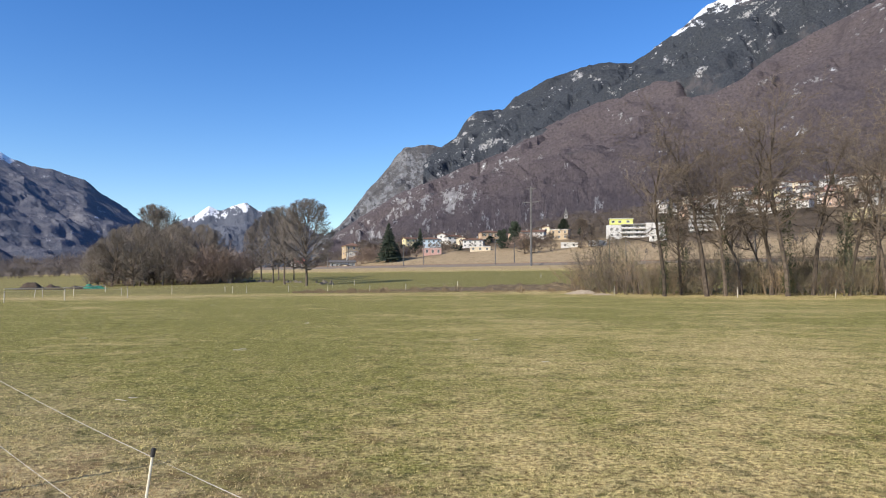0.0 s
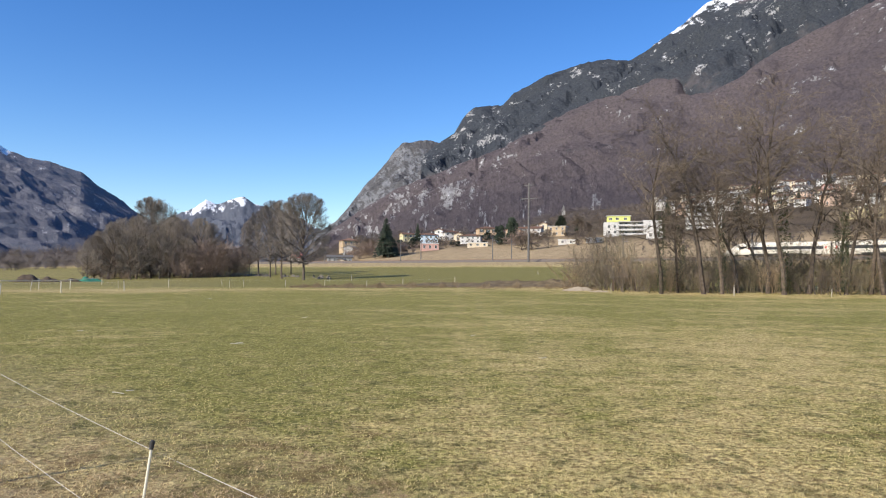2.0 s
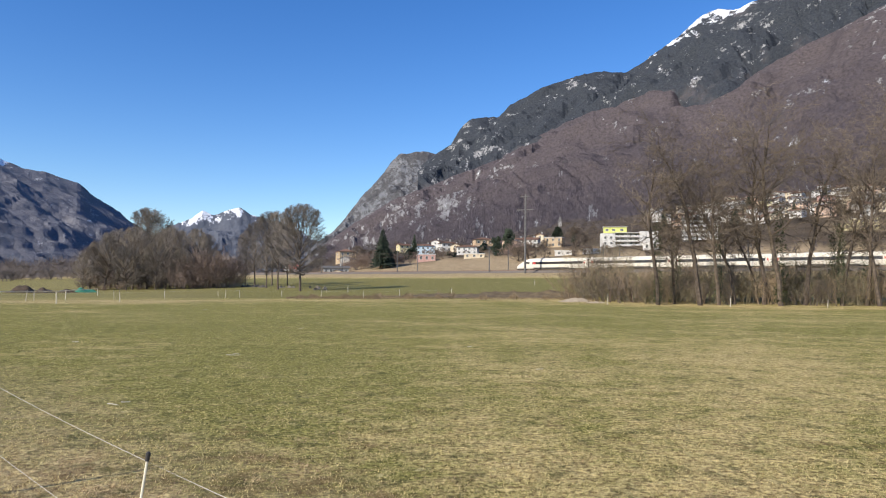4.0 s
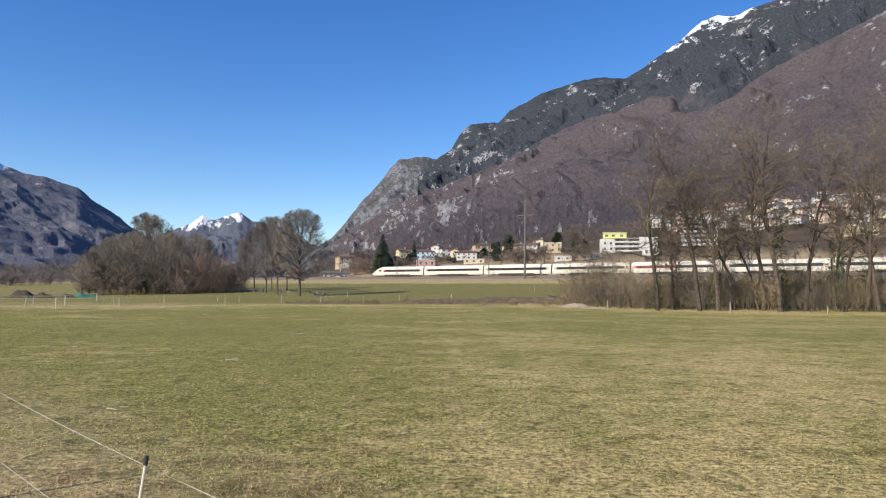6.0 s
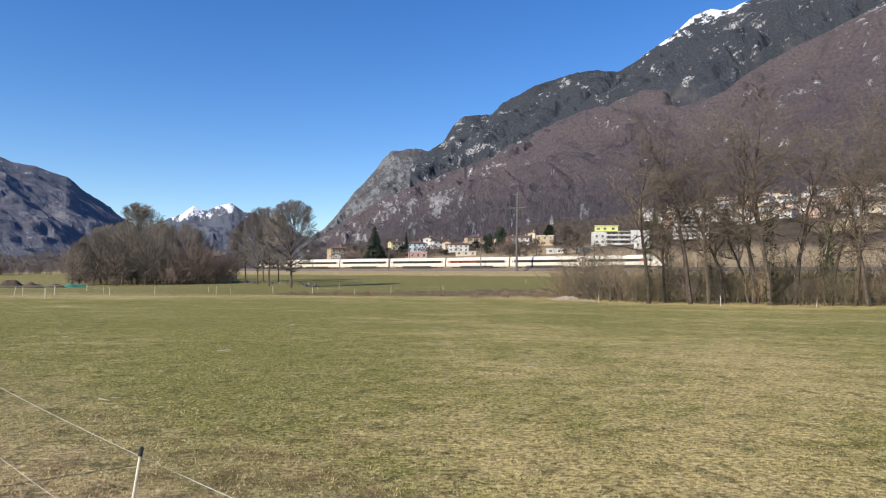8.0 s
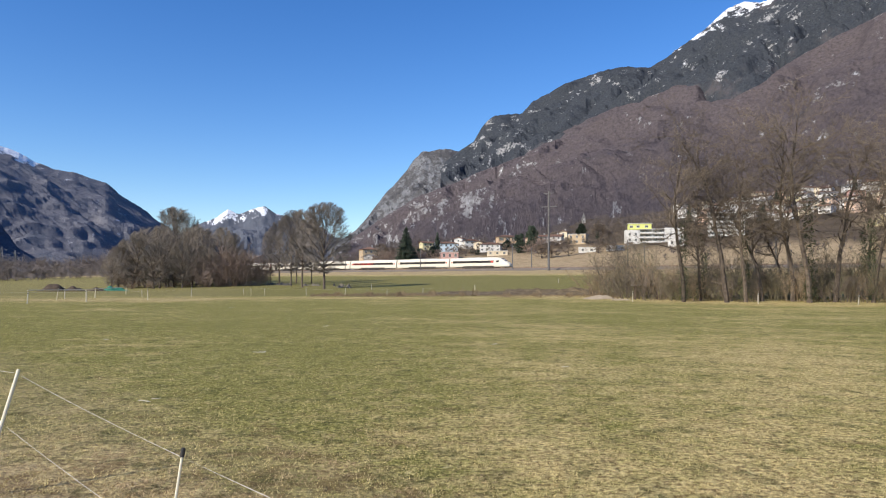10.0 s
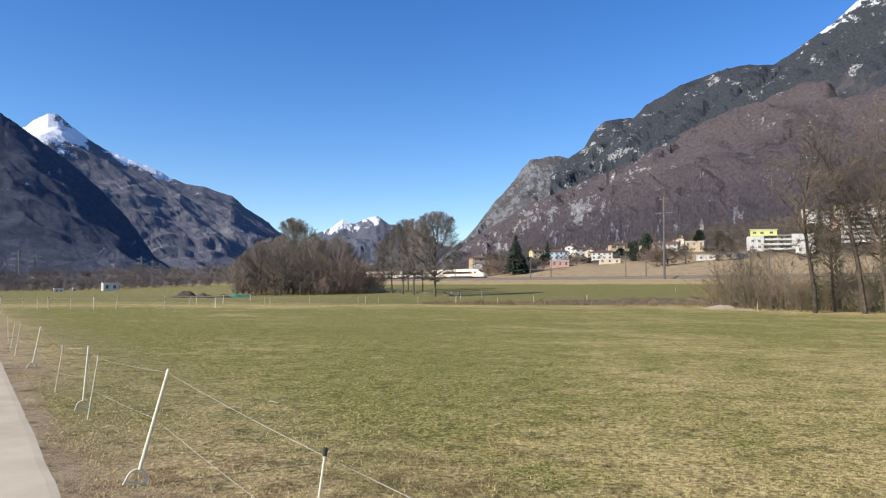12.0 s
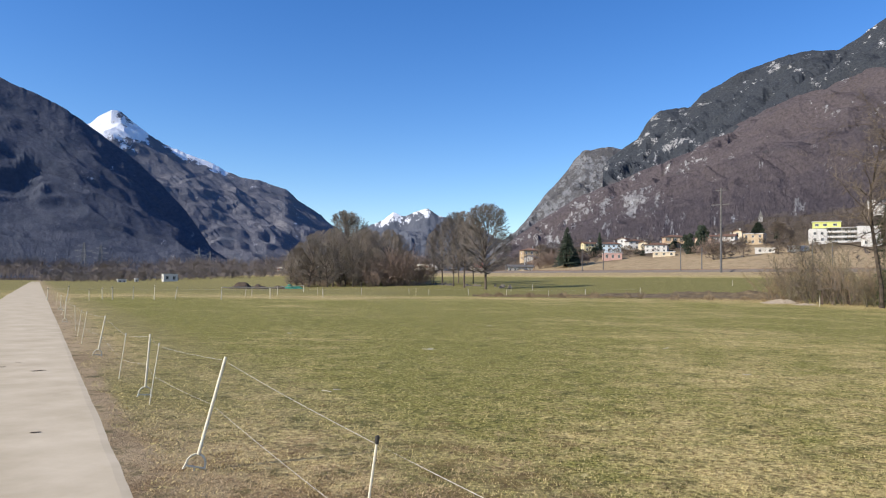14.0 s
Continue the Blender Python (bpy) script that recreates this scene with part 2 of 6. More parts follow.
MAT_PANE = simple("window_pane", (0.02, 0.024, 0.03), (0.06, 0.068, 0.08), 0.4, 0.1, spec=0.6)
MAT_FRAME = simple("painted_frame", (0.5, 0.47, 0.42), (0.66, 0.63, 0.58), 4, 0.6)
MAT_SHUTTER = simple("dark_shutter", (0.05, 0.055, 0.04), (0.11, 0.10, 0.075), 4, 0.7, vary=0.3)
MAT_DARKWOOD = simple("dark_timber", (0.05, 0.035, 0.025), (0.13, 0.095, 0.07), 3, 0.9)
WALLS = {
    "white": simple("white_render", (0.52, 0.50, 0.46), (0.66, 0.64, 0.60), 0.5, 0.9),
    "cream": simple("cream_render", (0.58, 0.48, 0.33), (0.70, 0.60, 0.44), 0.5, 0.9),
    "ochre": simple("ochre_render", (0.40, 0.30, 0.185), (0.52, 0.40, 0.26), 0.5, 0.9),
    "orange": simple("orange_render", (0.50, 0.345, 0.21), (0.62, 0.45, 0.30), 0.5, 0.9),
    "peach": simple("peach_render", (0.62, 0.42, 0.30), (0.72, 0.53, 0.40), 0.5, 0.9),
    "pink": simple("pink_render", (0.52, 0.30, 0.25), (0.62, 0.40, 0.34), 0.5, 0.9),
    "yellow": simple("yellow_render", (0.56, 0.49, 0.27), (0.65, 0.58, 0.34), 0.5, 0.9),
    "lime": simple("lime_yellow_render", (0.55, 0.57, 0.15), (0.64, 0.66, 0.24), 0.5, 0.9),
    "blue": simple("pale_blue_render", (0.48, 0.58, 0.64), (0.60, 0.69, 0.74), 0.5, 0.9),
    "red": simple("red_render", (0.50, 0.14, 0.12), (0.60, 0.21, 0.18), 0.5, 0.9),
    "grey": simple("grey_render", (0.30, 0.29, 0.27), (0.42, 0.41, 0.38), 0.5, 0.9),
}

# ---- lay of the land ----
TRACK0 = (-64.6, 308.9)                # a point of the railway line
TDIR = (0.782, -0.6225)                # along the line
TNOR = (-0.6225, -0.782)               # from the line towards the lane
RAIL_Z = 7.75                          # top of the rails


def smooth(a, b, x):
    u = np.clip((x - a) / (b - a), 0, 1)
    return u * u * (3 - 2 * u)


def line_coords(x, y):
    return ((x - TRACK0[0]) * TDIR[0] + (y - TRACK0[1]) * TDIR[1],
            (x - TRACK0[0]) * TNOR[0] + (y - TRACK0[1]) * TNOR[1])


def bearing(x, y):
    return np.degrees(np.arctan2(x, y))


def ground_z(x, y):
    """Height of the ground: flat meadow, a gentle rise to the railway, the village slope beyond it."""
    x, y = np.asarray(x, float), np.asarray(y, float)
    s, q = line_coords(x, y)
    w = 0.35 + 0.65 * smooth(-420, -180, s)
    front = 6.7 * np.clip((132 - q) / 128, 0, 1) ** 1.25 * w
    b = np.clip(-q - 6, 0, None)
    side = 0.06 + 0.94 * smooth(-13.5, -4.0, np.where(y > 0, bearing(x, y), 0))
    side = side * (1 + 0.10 * smooth(15, 30, bearing(x, y)))
    hill = np.minimum((0.132 * b + 0.00008 * b * b) * side, 22 + 88 * smooth(4, 20, bearing(x, y)))
    r = np.hypot(x, y)
    lump = 0.035 * np.sin(x * 0.21 + 1.3) * np.sin(y * 0.17) * smooth(8, 40, r)
    return front + hill + lump


def spot(az, d):
    """A place at that bearing and distance from the standpoint, on the ground."""
    x, y = d * math.sin(radians(az)), d * math.cos(radians(az))
    return x, y, float(ground_z(x, y))


def on_line(s, q=0.0):
    return TRACK0[0] + TDIR[0] * s + TNOR[0] * q, TRACK0[1] + TDIR[1] * s + TNOR[1] * q


# ---- mesh helpers ----
def mesh_of(name, verts, faces, material, smooth_faces=False):
    me = bpy.data.meshes.new(name)
    me.from_pydata([tuple(v) for v in verts], [], [tuple(f) for f in faces])
    me.materials.append(material)
    if smooth_faces:
        me.shade_smooth()
    return me


def bm_mesh(name, bm, material, smooth_faces=False):
    me = bpy.data.meshes.new(name)
    bm.to_mesh(me)
    bm.free()
    me.materials.append(material)
    if smooth_faces:
        me.shade_smooth()
    return me


def part(name, bm, material, parent, label=""):
    ob = new(name, bm_mesh(name, bm, material))
    ob.parent = parent
    if label:
        tagged(ob, label)
    return ob


def part_mesh(name, me, parent, label="", at=None):
    ob = new(name, me)
    ob.parent = parent
    if at is not None:
        ob.matrix_basis = at
    if label:
        tagged(ob, label)
    return ob


def box(bm, x0, x1, y0, y1, z0, z1, bevel=0.0):
    r = bmesh.ops.create_cube(bm, size=1, matrix=Matrix.LocRotScale(((x0 + x1) / 2, (y0 + y1) / 2, (z0 + z1) / 2), None, (x1 - x0, y1 - y0, z1 - z0)))
    if bevel:
        es = {e for v in r["verts"] for e in v.link_edges}
        bmesh.ops.bevel(bm, geom=list(es), offset=bevel, segments=1, affect="EDGES")
    return r["verts"]


def tube(bm, a, b, r0, r1, sides=6):
    a, b = Vector(a), Vector(b)
    d = b - a
    q = d.to_track_quat("Z", "Y").to_matrix().to_4x4()
    bmesh.ops.create_cone(bm, cap_ends=True, segments=sides, radius1=r0, radius2=r1, depth=d.length, matrix=Matrix.Translation((a + b) / 2) @ q)


def root(name, m, label, category, group="", kind=""):
    ob = new(name)
    ob.matrix_basis = m
    ob.empty_display_size = 0.2
    return tagged(ob, label, category, group, kind)


# ---- ground: one sheet to the horizon ----
def build_ground():
    az = np.radians(np.concatenate([np.arange(-62, 50, 0.4), np.arange(50, 298, 4.0)]))
    rr = np.concatenate([[0.6], 1.2 * 1.032 ** np.arange(264)])
    rr = rr[rr < 4700]
    A, R = np.meshgrid(az, rr)
    X, Y = R * np.sin(A), R * np.cos(A)
    Z = ground_z(X, Y)
    n, k = A.shape
    verts = np.stack([X.ravel(), Y.ravel(), Z.ravel()], 1).tolist() + [(0, 0, 0)]
    i, j = np.meshgrid(np.arange(n - 1), np.arange(k), indexing="ij")
    j2 = (j + 1) % k
    faces = np.stack([i * k + j, i * k + j2, (i + 1) * k + j2, (i + 1) * k + j], -1).reshape(-1, 4).tolist()
    faces += [(n * k, (a + 1) % k, a) for a in range(k)]
    me = mesh_of("ground", verts, faces, MAT_GROUND, True)
    x, y = np.append(X.ravel(), 0), np.append(Y.ravel(), 0)
    s, q = line_coords(x, y)
    d = np.hypot(x, y)
    b = bearing(x, y)
    # strip along the lane is straw; the strip at the far side of the meadow too; lusher beyond it; dry hill
    u = x * -0.718 + y * -0.696
    edge = 70 + 16 * smooth(-30, 4, b) - 14 * smooth(6, 18, b)
    dry = 0.20 * (1 - smooth(0.5, 2.0, np.abs(u + 1.0))) + 0.16 * np.exp(-((d - edge - 5) / 7.0) ** 2) * (b < 45)
    dry += 0.10 * (1 - smooth(3, 12, d)) + 0.10 * smooth(-8, 22, b) * (1 - smooth(9, 34, d)) - 0.07 * smooth(8, -14, b) * smooth(8, 16, d) * (1 - smooth(62, 72, d))
    dry += 0.33 * smooth(4, -8, q) + 0.30 * np.exp(-((q - 20) / 18.0) ** 2)
    lush = 0.22 * smooth(92, 104, d) * smooth(36, 52, q) * (1 - 0.4 * smooth(-14, -26, b)) + 0.015 * smooth(25, 50, d) * (1 - smooth(60, 75, d))
    # a dry wheel track through the far field; green growth in the verge some way along the lane
    dry += 0.25 * np.exp(-((q - 66) / 2.2) ** 2) * (b > -12) * (b < 10)
    verge = np.exp(-((d - 11.0) / 2.6) ** 2) * (1 - smooth(0.5, 0.9, np.abs(u + 1.4)))
    dry -= 0.3 * verge
    edge_q = -50 - 4 * np.clip(b, -3, 10) + 28 * smooth(11, 17, b)
    wood = smooth(edge_q, edge_q - 40, q + 9 * np.sin(b * 2.1)) * (b > -13) * (1 - 0.6 * smooth(28, 30, b) * smooth(-190, -170, q) * smooth(-120, -140, q)) + smooth(430, 520, d) * (b < -13)
    hay = np.clip(smooth(6, -6, q) * (b > -20) * (b < 60) + 0.75 * np.exp(-((q - 18) / 15.0) ** 2) * (b > -30) * (b < 60) * smooth(90, 120, d) + 0.95 * (1 - smooth(0.10, 0.34, np.abs(u + 0.58))) + (1 - verge) * 0.55 * (1 - smooth(0.15, 0.9, np.abs(u + 0.95))) + 0.3 * (1 - smooth(0.8, 2.6, np.abs(u + 1.8))), 0, 1)
    hay = np.maximum(hay, 0.15 * smooth(64, 74, d) * (1 - smooth(-21, -14, b)))
    for name, val in (("hay", hay), ("dry", dry), ("lush", lush), ("wood", np.clip(wood, 0, 1)), ("dead", 0.12 * smooth(9, 4, d) * smooth(4, -14, b) + 0.03 * smooth(14, 5, d))):
        me.attributes.new(name, "FLOAT", "POINT").data.foreach_set("value", val.astype(np.float32))
    return tagged(new("ground", me), "winter meadow of short grass and straw rising to a village slope", "ground", kind="structure")


build_ground()


# ---- mountains ----
def fbm(x, y, seed, octaves=5, ridged=False):
    tot, amp, f = 0.0, 1.0, 1.0
    for o in range(octaves):
        v = noise.noise(Vector((x * f + seed * 7.3, y * f - seed * 3.1, seed * 1.7 + o)))
        tot += amp * ((1 - abs(v) * 2.2) if ridged else v)
        amp *= 0.5
        f *= 2.05
    return tot


def mountain(name, skyline, foot, ridge, material, label, seed, cover, steep=1.0, relief=110.0, rows=90, step=0.22, spur=0.0):
    """A mountainside: crest heights at a few bearings, foot and crest distance as (first, last) pairs over the bearings;
    gullies and spurs by ridged noise, and a back slope behind the crest."""
    a0, a1 = skyline[0][0], skyline[-1][0]
    n = int((a1 - a0) / step) + 1
    azs = np.linspace(a0, a1, n)
    els = np.interp(azs, [p[0] for p in skyline], [p[1] for p in skyline])
    ker = np.exp(-0.5 * (np.arange(-60, 61) * step / 3.0) ** 2)
    pad = np.concatenate([np.full(60, els[0]), els, np.full(60, els[-1])])
    soft_els = np.convolve(pad, ker / ker.sum(), "valid")
    verts, att, lay = [], [], []
    for i, a in enumerate(azs):
        u = (a - a0) / (a1 - a0)
        rf = foot[0] + (foot[1] - foot[0]) * u
        rc = ridge[0] + (ridge[1] - ridge[0]) * u
        e = els[i] + 0.08 * fbm(a * 0.6, seed, seed, 2)
        jag = 0.07 * noise.noise(Vector((a * 3.0, seed, 1))) + 0.06 * noise.noise(Vector((a * 8.0, seed, 0)))
        zc = 1.6 + rc * math.tan(radians(e))
        zs = 1.6 + rc * math.tan(radians(soft_els[i]))
        sx, sy = math.sin(radians(a)), math.cos(radians(a))
        zf = float(ground_z(rf * sx, rf * sy)) - 8
        for j in range(rows + 1):
            v = j / rows
            prof = v ** steep
            side = 1 - v
            r = rf + (rc - rf) * v
            w = (4 * v * side) ** 0.6 * min(1.0, (r / 2200) ** 1.4)
            x, y = r * sx, r * sy
            arc = radians(a) * rc
            bendv = 0.9 * noise.noise(Vector((v * 3.5, a * 0.12, seed))) + 0.35 * noise.noise(Vector((v * 9, a * 0.4, seed)))
            g = fbm(arc * 0.0022 + bendv, v * 3.0, seed, 4, True) - 0.9
            h2 = fbm(x * 0.006, y * 0.006, seed + 3, 5)
            r2 = r - w * relief * 0.25 * h2
            top = zs + (zc - zs) * v ** 4
            z = zf + (top - zf) * prof + w * (relief * 0.6 * g + relief * 0.40 * h2)
            # nothing on the slope stands over the crest
            z = min(z, 1.6 + r2 * math.tan(radians(e - 0.5 * side)))
            z += r2 * radians(jag) * v ** 14
            verts.append((r2 * sx, r2 * sy, z))
            lay.append((arc, z * 1.2, seed * 50.0))
            att.append(cover(a, v, e, z, math.degrees(math.atan2(z - 1.6, r2))))
        for k in (1, 2):
            r = rc + 260 * k
            verts.append((min(r, 4900) * sx, min(r, 4900) * sy, zc - 190 * k))
            lay.append((arc, (zc + 190 * k) * 1.2, seed * 50.0))
            att.append(cover(a, 1.0, e, zc, e))
    k = rows + 3
    faces = [(i * k + j, i * k + j + 1, (i + 1) * k + j + 1, (i + 1) * k + j) for i in range(n - 1) for j in range(k - 1)]
    faces = [f[::-1] for f in faces]
    me = mesh_of(name, verts, faces, material, False)
    att = np.array(att, np.float32)
    me.attributes.new("lay", "FLOAT_VECTOR", "POINT").data.foreach_set("vector", np.array(lay, np.float32).ravel())
    for c, an in enumerate(("conifer", "rock", "snow")):
        me.attributes.new(an, "FLOAT", "POINT").data.foreach_set("value", np.ascontiguousarray(att[:, c]))
    return tagged(new(name, me), label, "mountain", kind="structure")


def crags(a, el):
    """Known rock faces on the sunny side: bearing, height, half-widths, strength."""
    t = 0.0
    for ca, ce, wa, we, k in ((0.7, 6.5, 1.9, 0.8, 0.17), (-2.2, 5.6, 1.2, 0.7, 0.16), (12.4, 6.2, 0.7, 0.8, 0.34), (10.0, 9.3, 0.4, 0.5, 0.26), (6.0, 9.8, 1.4, 0.3, 0.18),
                              (3.6, 11.0, 1.8, 0.6, 0.24), (6.2, 13.8, 1.6, 0.4, 0.22), (11.0, 16.0, 0.9, 0.4, 0.24), (27.6, 14.2, 1.6, 0.5, 0.2), (25.0, 17.0, 0.9, 0.9, 0.22), (15.0, 12.6, 0.9, 0.4, 0.14)):
        t += k * math.exp(-((a - ca) / wa) ** 2 - ((el - ce) / we) ** 2)
    return t


def ramp(a, b, x):
    u = min(max((x - a) / (b - a), 0.0), 1.0)
    return u * u * (3 - 2 * u)


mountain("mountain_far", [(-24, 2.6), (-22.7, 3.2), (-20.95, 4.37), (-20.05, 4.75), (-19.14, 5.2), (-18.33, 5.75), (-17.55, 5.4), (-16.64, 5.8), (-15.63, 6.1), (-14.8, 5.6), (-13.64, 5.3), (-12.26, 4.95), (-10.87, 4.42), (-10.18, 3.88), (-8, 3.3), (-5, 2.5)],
         (3900, 3900), (4600, 4600), MAT_MTN_FAR, "distant mountain with snow on its crest, haze put into its blue-grey colour", 11,
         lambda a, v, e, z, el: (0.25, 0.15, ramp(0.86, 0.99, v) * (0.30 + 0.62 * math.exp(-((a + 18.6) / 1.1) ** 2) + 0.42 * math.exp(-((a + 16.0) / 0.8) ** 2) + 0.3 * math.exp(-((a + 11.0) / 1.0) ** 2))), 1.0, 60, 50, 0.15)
mountain("mountain_cliff", [(-10.5, 2.8), (-9.4, 3.7), (-8.36, 4.4), (-7.47, 5.5), (-6.13, 7.3), (-5.24, 8.2), (-4.35, 9.3), (-3.8, 10.1), (-3.07, 10.8), (-2.36, 10.87), (-1.83, 11.0), (-0.8, 10.95), (-0.15, 10.75), (1.5, 10.4), (4, 9.8), (8, 9)],
         (2300, 2300), (3500, 3600), MAT_MTN_CLIFF, "steep grey rock shoulder above the valley mouth", 5,
         lambda a, v, e, z, el: (0.30, 0.40 * ramp(0.15, 0.6, v) + 0.26 - 0.2 * ramp(-2.5, 1, a), 0), 1.15, 110)
mountain("mountain_main", [(-1.6, 9.6), (-0.9, 10.2), (-0.15, 10.76), (1.1, 11.6), (1.77, 12.77), (2.6, 13.55), (3.5, 13.72), (5.0, 13.74), (5.9, 14.63), (7.4, 15.4), (8.3, 15.9), (10.3, 16.45), (12.0, 16.9), (13.3, 16.95), (15.1, 16.78), (16.0, 17.2), (17.0, 17.8), (19.1, 19.1), (20.8, 20.33), (22.0, 20.66), (23.2, 20.45), (24.4, 20.85), (26.5, 21.2), (30, 22.5), (36, 24.5), (44, 26), (54, 25)],
         (1500, 1100), (3000, 2900), MAT_MTN_GREY, "long mountainside with dark conifers, pale outcrops and a snowy crest", 2,
         lambda a, v, e, z, el: (0.62 + 0.40 * ramp(0.45, 0.75, v) - 0.6 * ramp(20, 25, a) * ramp(0.78, 0.95, v), 0.30 + 0.15 * ramp(9, 0, a) * ramp(0.5, 0.9, v) + crags(a, el) + 0.22 * ramp(19, 24, a) * ramp(0.6, 0.9, v), ramp(16.8, 19.6, e) * ramp(0.86, 0.99, v) * (0.80 - 0.30 * ramp(22, 25, a))), 1.0, 100, 120)
mountain("mountain_front", [(-10, 2.6), (-8.4, 3.9), (-6.5, 5.3), (-5.0, 6.2), (-3.7, 7.0), (-0.2, 8.5), (1.2, 9.15), (3.3, 9.9), (4.4, 10.45), (6.2, 11.2), (8.1, 12.2), (9.4, 12.8), (12.3, 13.9), (15.0, 14.7), (16.9, 15.35), (18.6, 15.4), (19.5, 14.1), (21.1, 14.2), (23.1, 15.06), (27.0, 17.2), (29.6, 18.0), (33, 19.3), (38, 20.5), (44, 21), (54, 19)],
         (395, 660), (2600, 1900), MAT_MTN_R, "lower mountainside of bare brown woods with rock outcrops", 8,
         lambda a, v, e, z, el: (0.12, 0.25 + 0.17 * ramp(10, -2, a) + crags(a, el), 0), 1.12, 85, 150)
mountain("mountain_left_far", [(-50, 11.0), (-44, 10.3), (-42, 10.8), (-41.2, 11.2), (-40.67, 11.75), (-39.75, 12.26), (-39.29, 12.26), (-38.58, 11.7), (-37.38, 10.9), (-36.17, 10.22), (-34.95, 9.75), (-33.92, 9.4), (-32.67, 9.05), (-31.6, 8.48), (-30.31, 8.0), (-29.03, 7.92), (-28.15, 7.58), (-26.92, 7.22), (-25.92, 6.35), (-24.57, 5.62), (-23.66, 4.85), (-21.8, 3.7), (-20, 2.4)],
         (1900, 2600), (3300, 4000), MAT_MTN_L, "shaded mountain ridge with a snow-covered summit, blue haze in its colour", 14,
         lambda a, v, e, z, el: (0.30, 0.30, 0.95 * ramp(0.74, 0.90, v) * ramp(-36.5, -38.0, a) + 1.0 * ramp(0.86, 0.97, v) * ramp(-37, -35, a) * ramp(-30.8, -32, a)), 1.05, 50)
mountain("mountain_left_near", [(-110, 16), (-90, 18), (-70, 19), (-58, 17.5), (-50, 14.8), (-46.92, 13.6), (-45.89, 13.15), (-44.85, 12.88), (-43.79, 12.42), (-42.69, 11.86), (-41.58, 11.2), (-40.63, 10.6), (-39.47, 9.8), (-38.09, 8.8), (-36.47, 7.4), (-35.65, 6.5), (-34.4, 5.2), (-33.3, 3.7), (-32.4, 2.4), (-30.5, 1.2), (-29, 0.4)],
         (1250, 1350), (1950, 1800), MAT_MTN_SHADE_TINT, "wooded mountain spur with shade and blue haze put into its colour", 21,
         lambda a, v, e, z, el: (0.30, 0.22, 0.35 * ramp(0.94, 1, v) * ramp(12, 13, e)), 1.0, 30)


# ---- lane ----
LDIR, LNOR = (-0.696, 0.718), (-0.718, -0.696)     # along the lane, and to its left


def lane_point(along, left):
    return LDIR[0] * along + LNOR[0] * left, LDIR[1] * along + LNOR[1] * left


def strip(name, left0, left1, lift, material, a0, a1, wob, label, category):
    verts, faces = [], []
    al = np.concatenate([np.arange(a0, 30, 0.25), np.arange(30, a1, 2)])
    for a in al:
        e0 = left0 + wob * noise.noise(Vector((a * 0.6, 3, 0))) + wob * 0.6 * noise.noise(Vector((a * 2.3, 9, 0)))
        e1 = left1 + wob * noise.noise(Vector((a * 0.5, 8, 0)))
        for k, l in enumerate((e0 - 0.08, e0 + 0.02, e1 - 0.02, e1 + 0.08)):
            x, y = lane_point(a, l)
            verts.append((x, y, float(ground_z(x, y)) + (lift if k in (1, 2) else -0.002)))
    for i in range(len(al) - 1):
        for k in range(3):
            faces.append((i * 4 + k, i * 4 + k + 1, (i + 1) * 4 + k + 1, (i + 1) * 4 + k))
    return tagged(new(name, mesh_of(name, verts, faces, material)), label, category, kind="structure")


strip("road", -0.50, 2.35, 0.005, MAT_LANE, -60, 330, 0.016, "narrow pale concrete farm lane beside the meadow", "road")


def lane_stains():
    bm = bmesh.new()
    rng = random.Random(4)
    for k in range(14):
        x, y = lane_point(rng.uniform(3, 26), rng.uniform(-0.1, 1.6))
        m = pose(x, y, 0.0115 + 0.0002 * k, 0, 0, rng.uniform(30, 60)) @ Matrix.Diagonal((rng.uniform(0.04, 0.14), rng.uniform(0.02, 0.05), 1, 1))
        bmesh.ops.create_circle(bm, cap_ends=True, segments=9, radius=1, matrix=m)
    tagged(new("lane_stain", bm_mesh("lane_stain", bm, MAT_EARTH)), "small dark dirt smears on the lane", "dirt", kind="stuff")


lane_stains()


# ---- bare trees ----
class Wood:
    """Collects tapering three-sided limbs."""

    def __init__(self):
        self.v, self.f = [], []

    def limb(self, pts, rad, sides=3):
        base = len(self.v)
        n = len(pts)
        for i, p in enumerate(pts):
            d = (pts[min(i + 1, n - 1)] - pts[max(i - 1, 0)]).normalized()
            u = d.orthogonal().normalized()
            w = d.cross(u)
            if i == n - 1:
                self.v.append(p)
            else:
                for k in range(sides):
                    a = 2 * math.pi * k / sides
                    self.v.append(p + (u * math.cos(a) + w * math.sin(a)) * rad[i])
        for i in range(n - 2):
            for k in range(sides):
                a, b = base + i * sides + k, base + i * sides + (k + 1) % sides
                self.f.append((a, b, b + sides, a + sides))
        tip = base + (n - 1) * sides
        for k in range(sides):
            self.f.append((base + (n - 2) * sides + k, base + (n - 2) * sides + (k + 1) % sides, tip))

    def mesh(self, name, material):
        return mesh_of(name, self.v, self.f, material)


def shoot(rng, p, d, length, steps, bend, lift):
    pts = [p.copy()]
    for i in range(steps):
        d = (d + Vector((rng.gauss(0, bend), rng.gauss(0, bend), rng.gauss(0, bend) + lift))).normalized()
        p = p + d * (length / steps)
        pts.append(p.copy())
    return pts


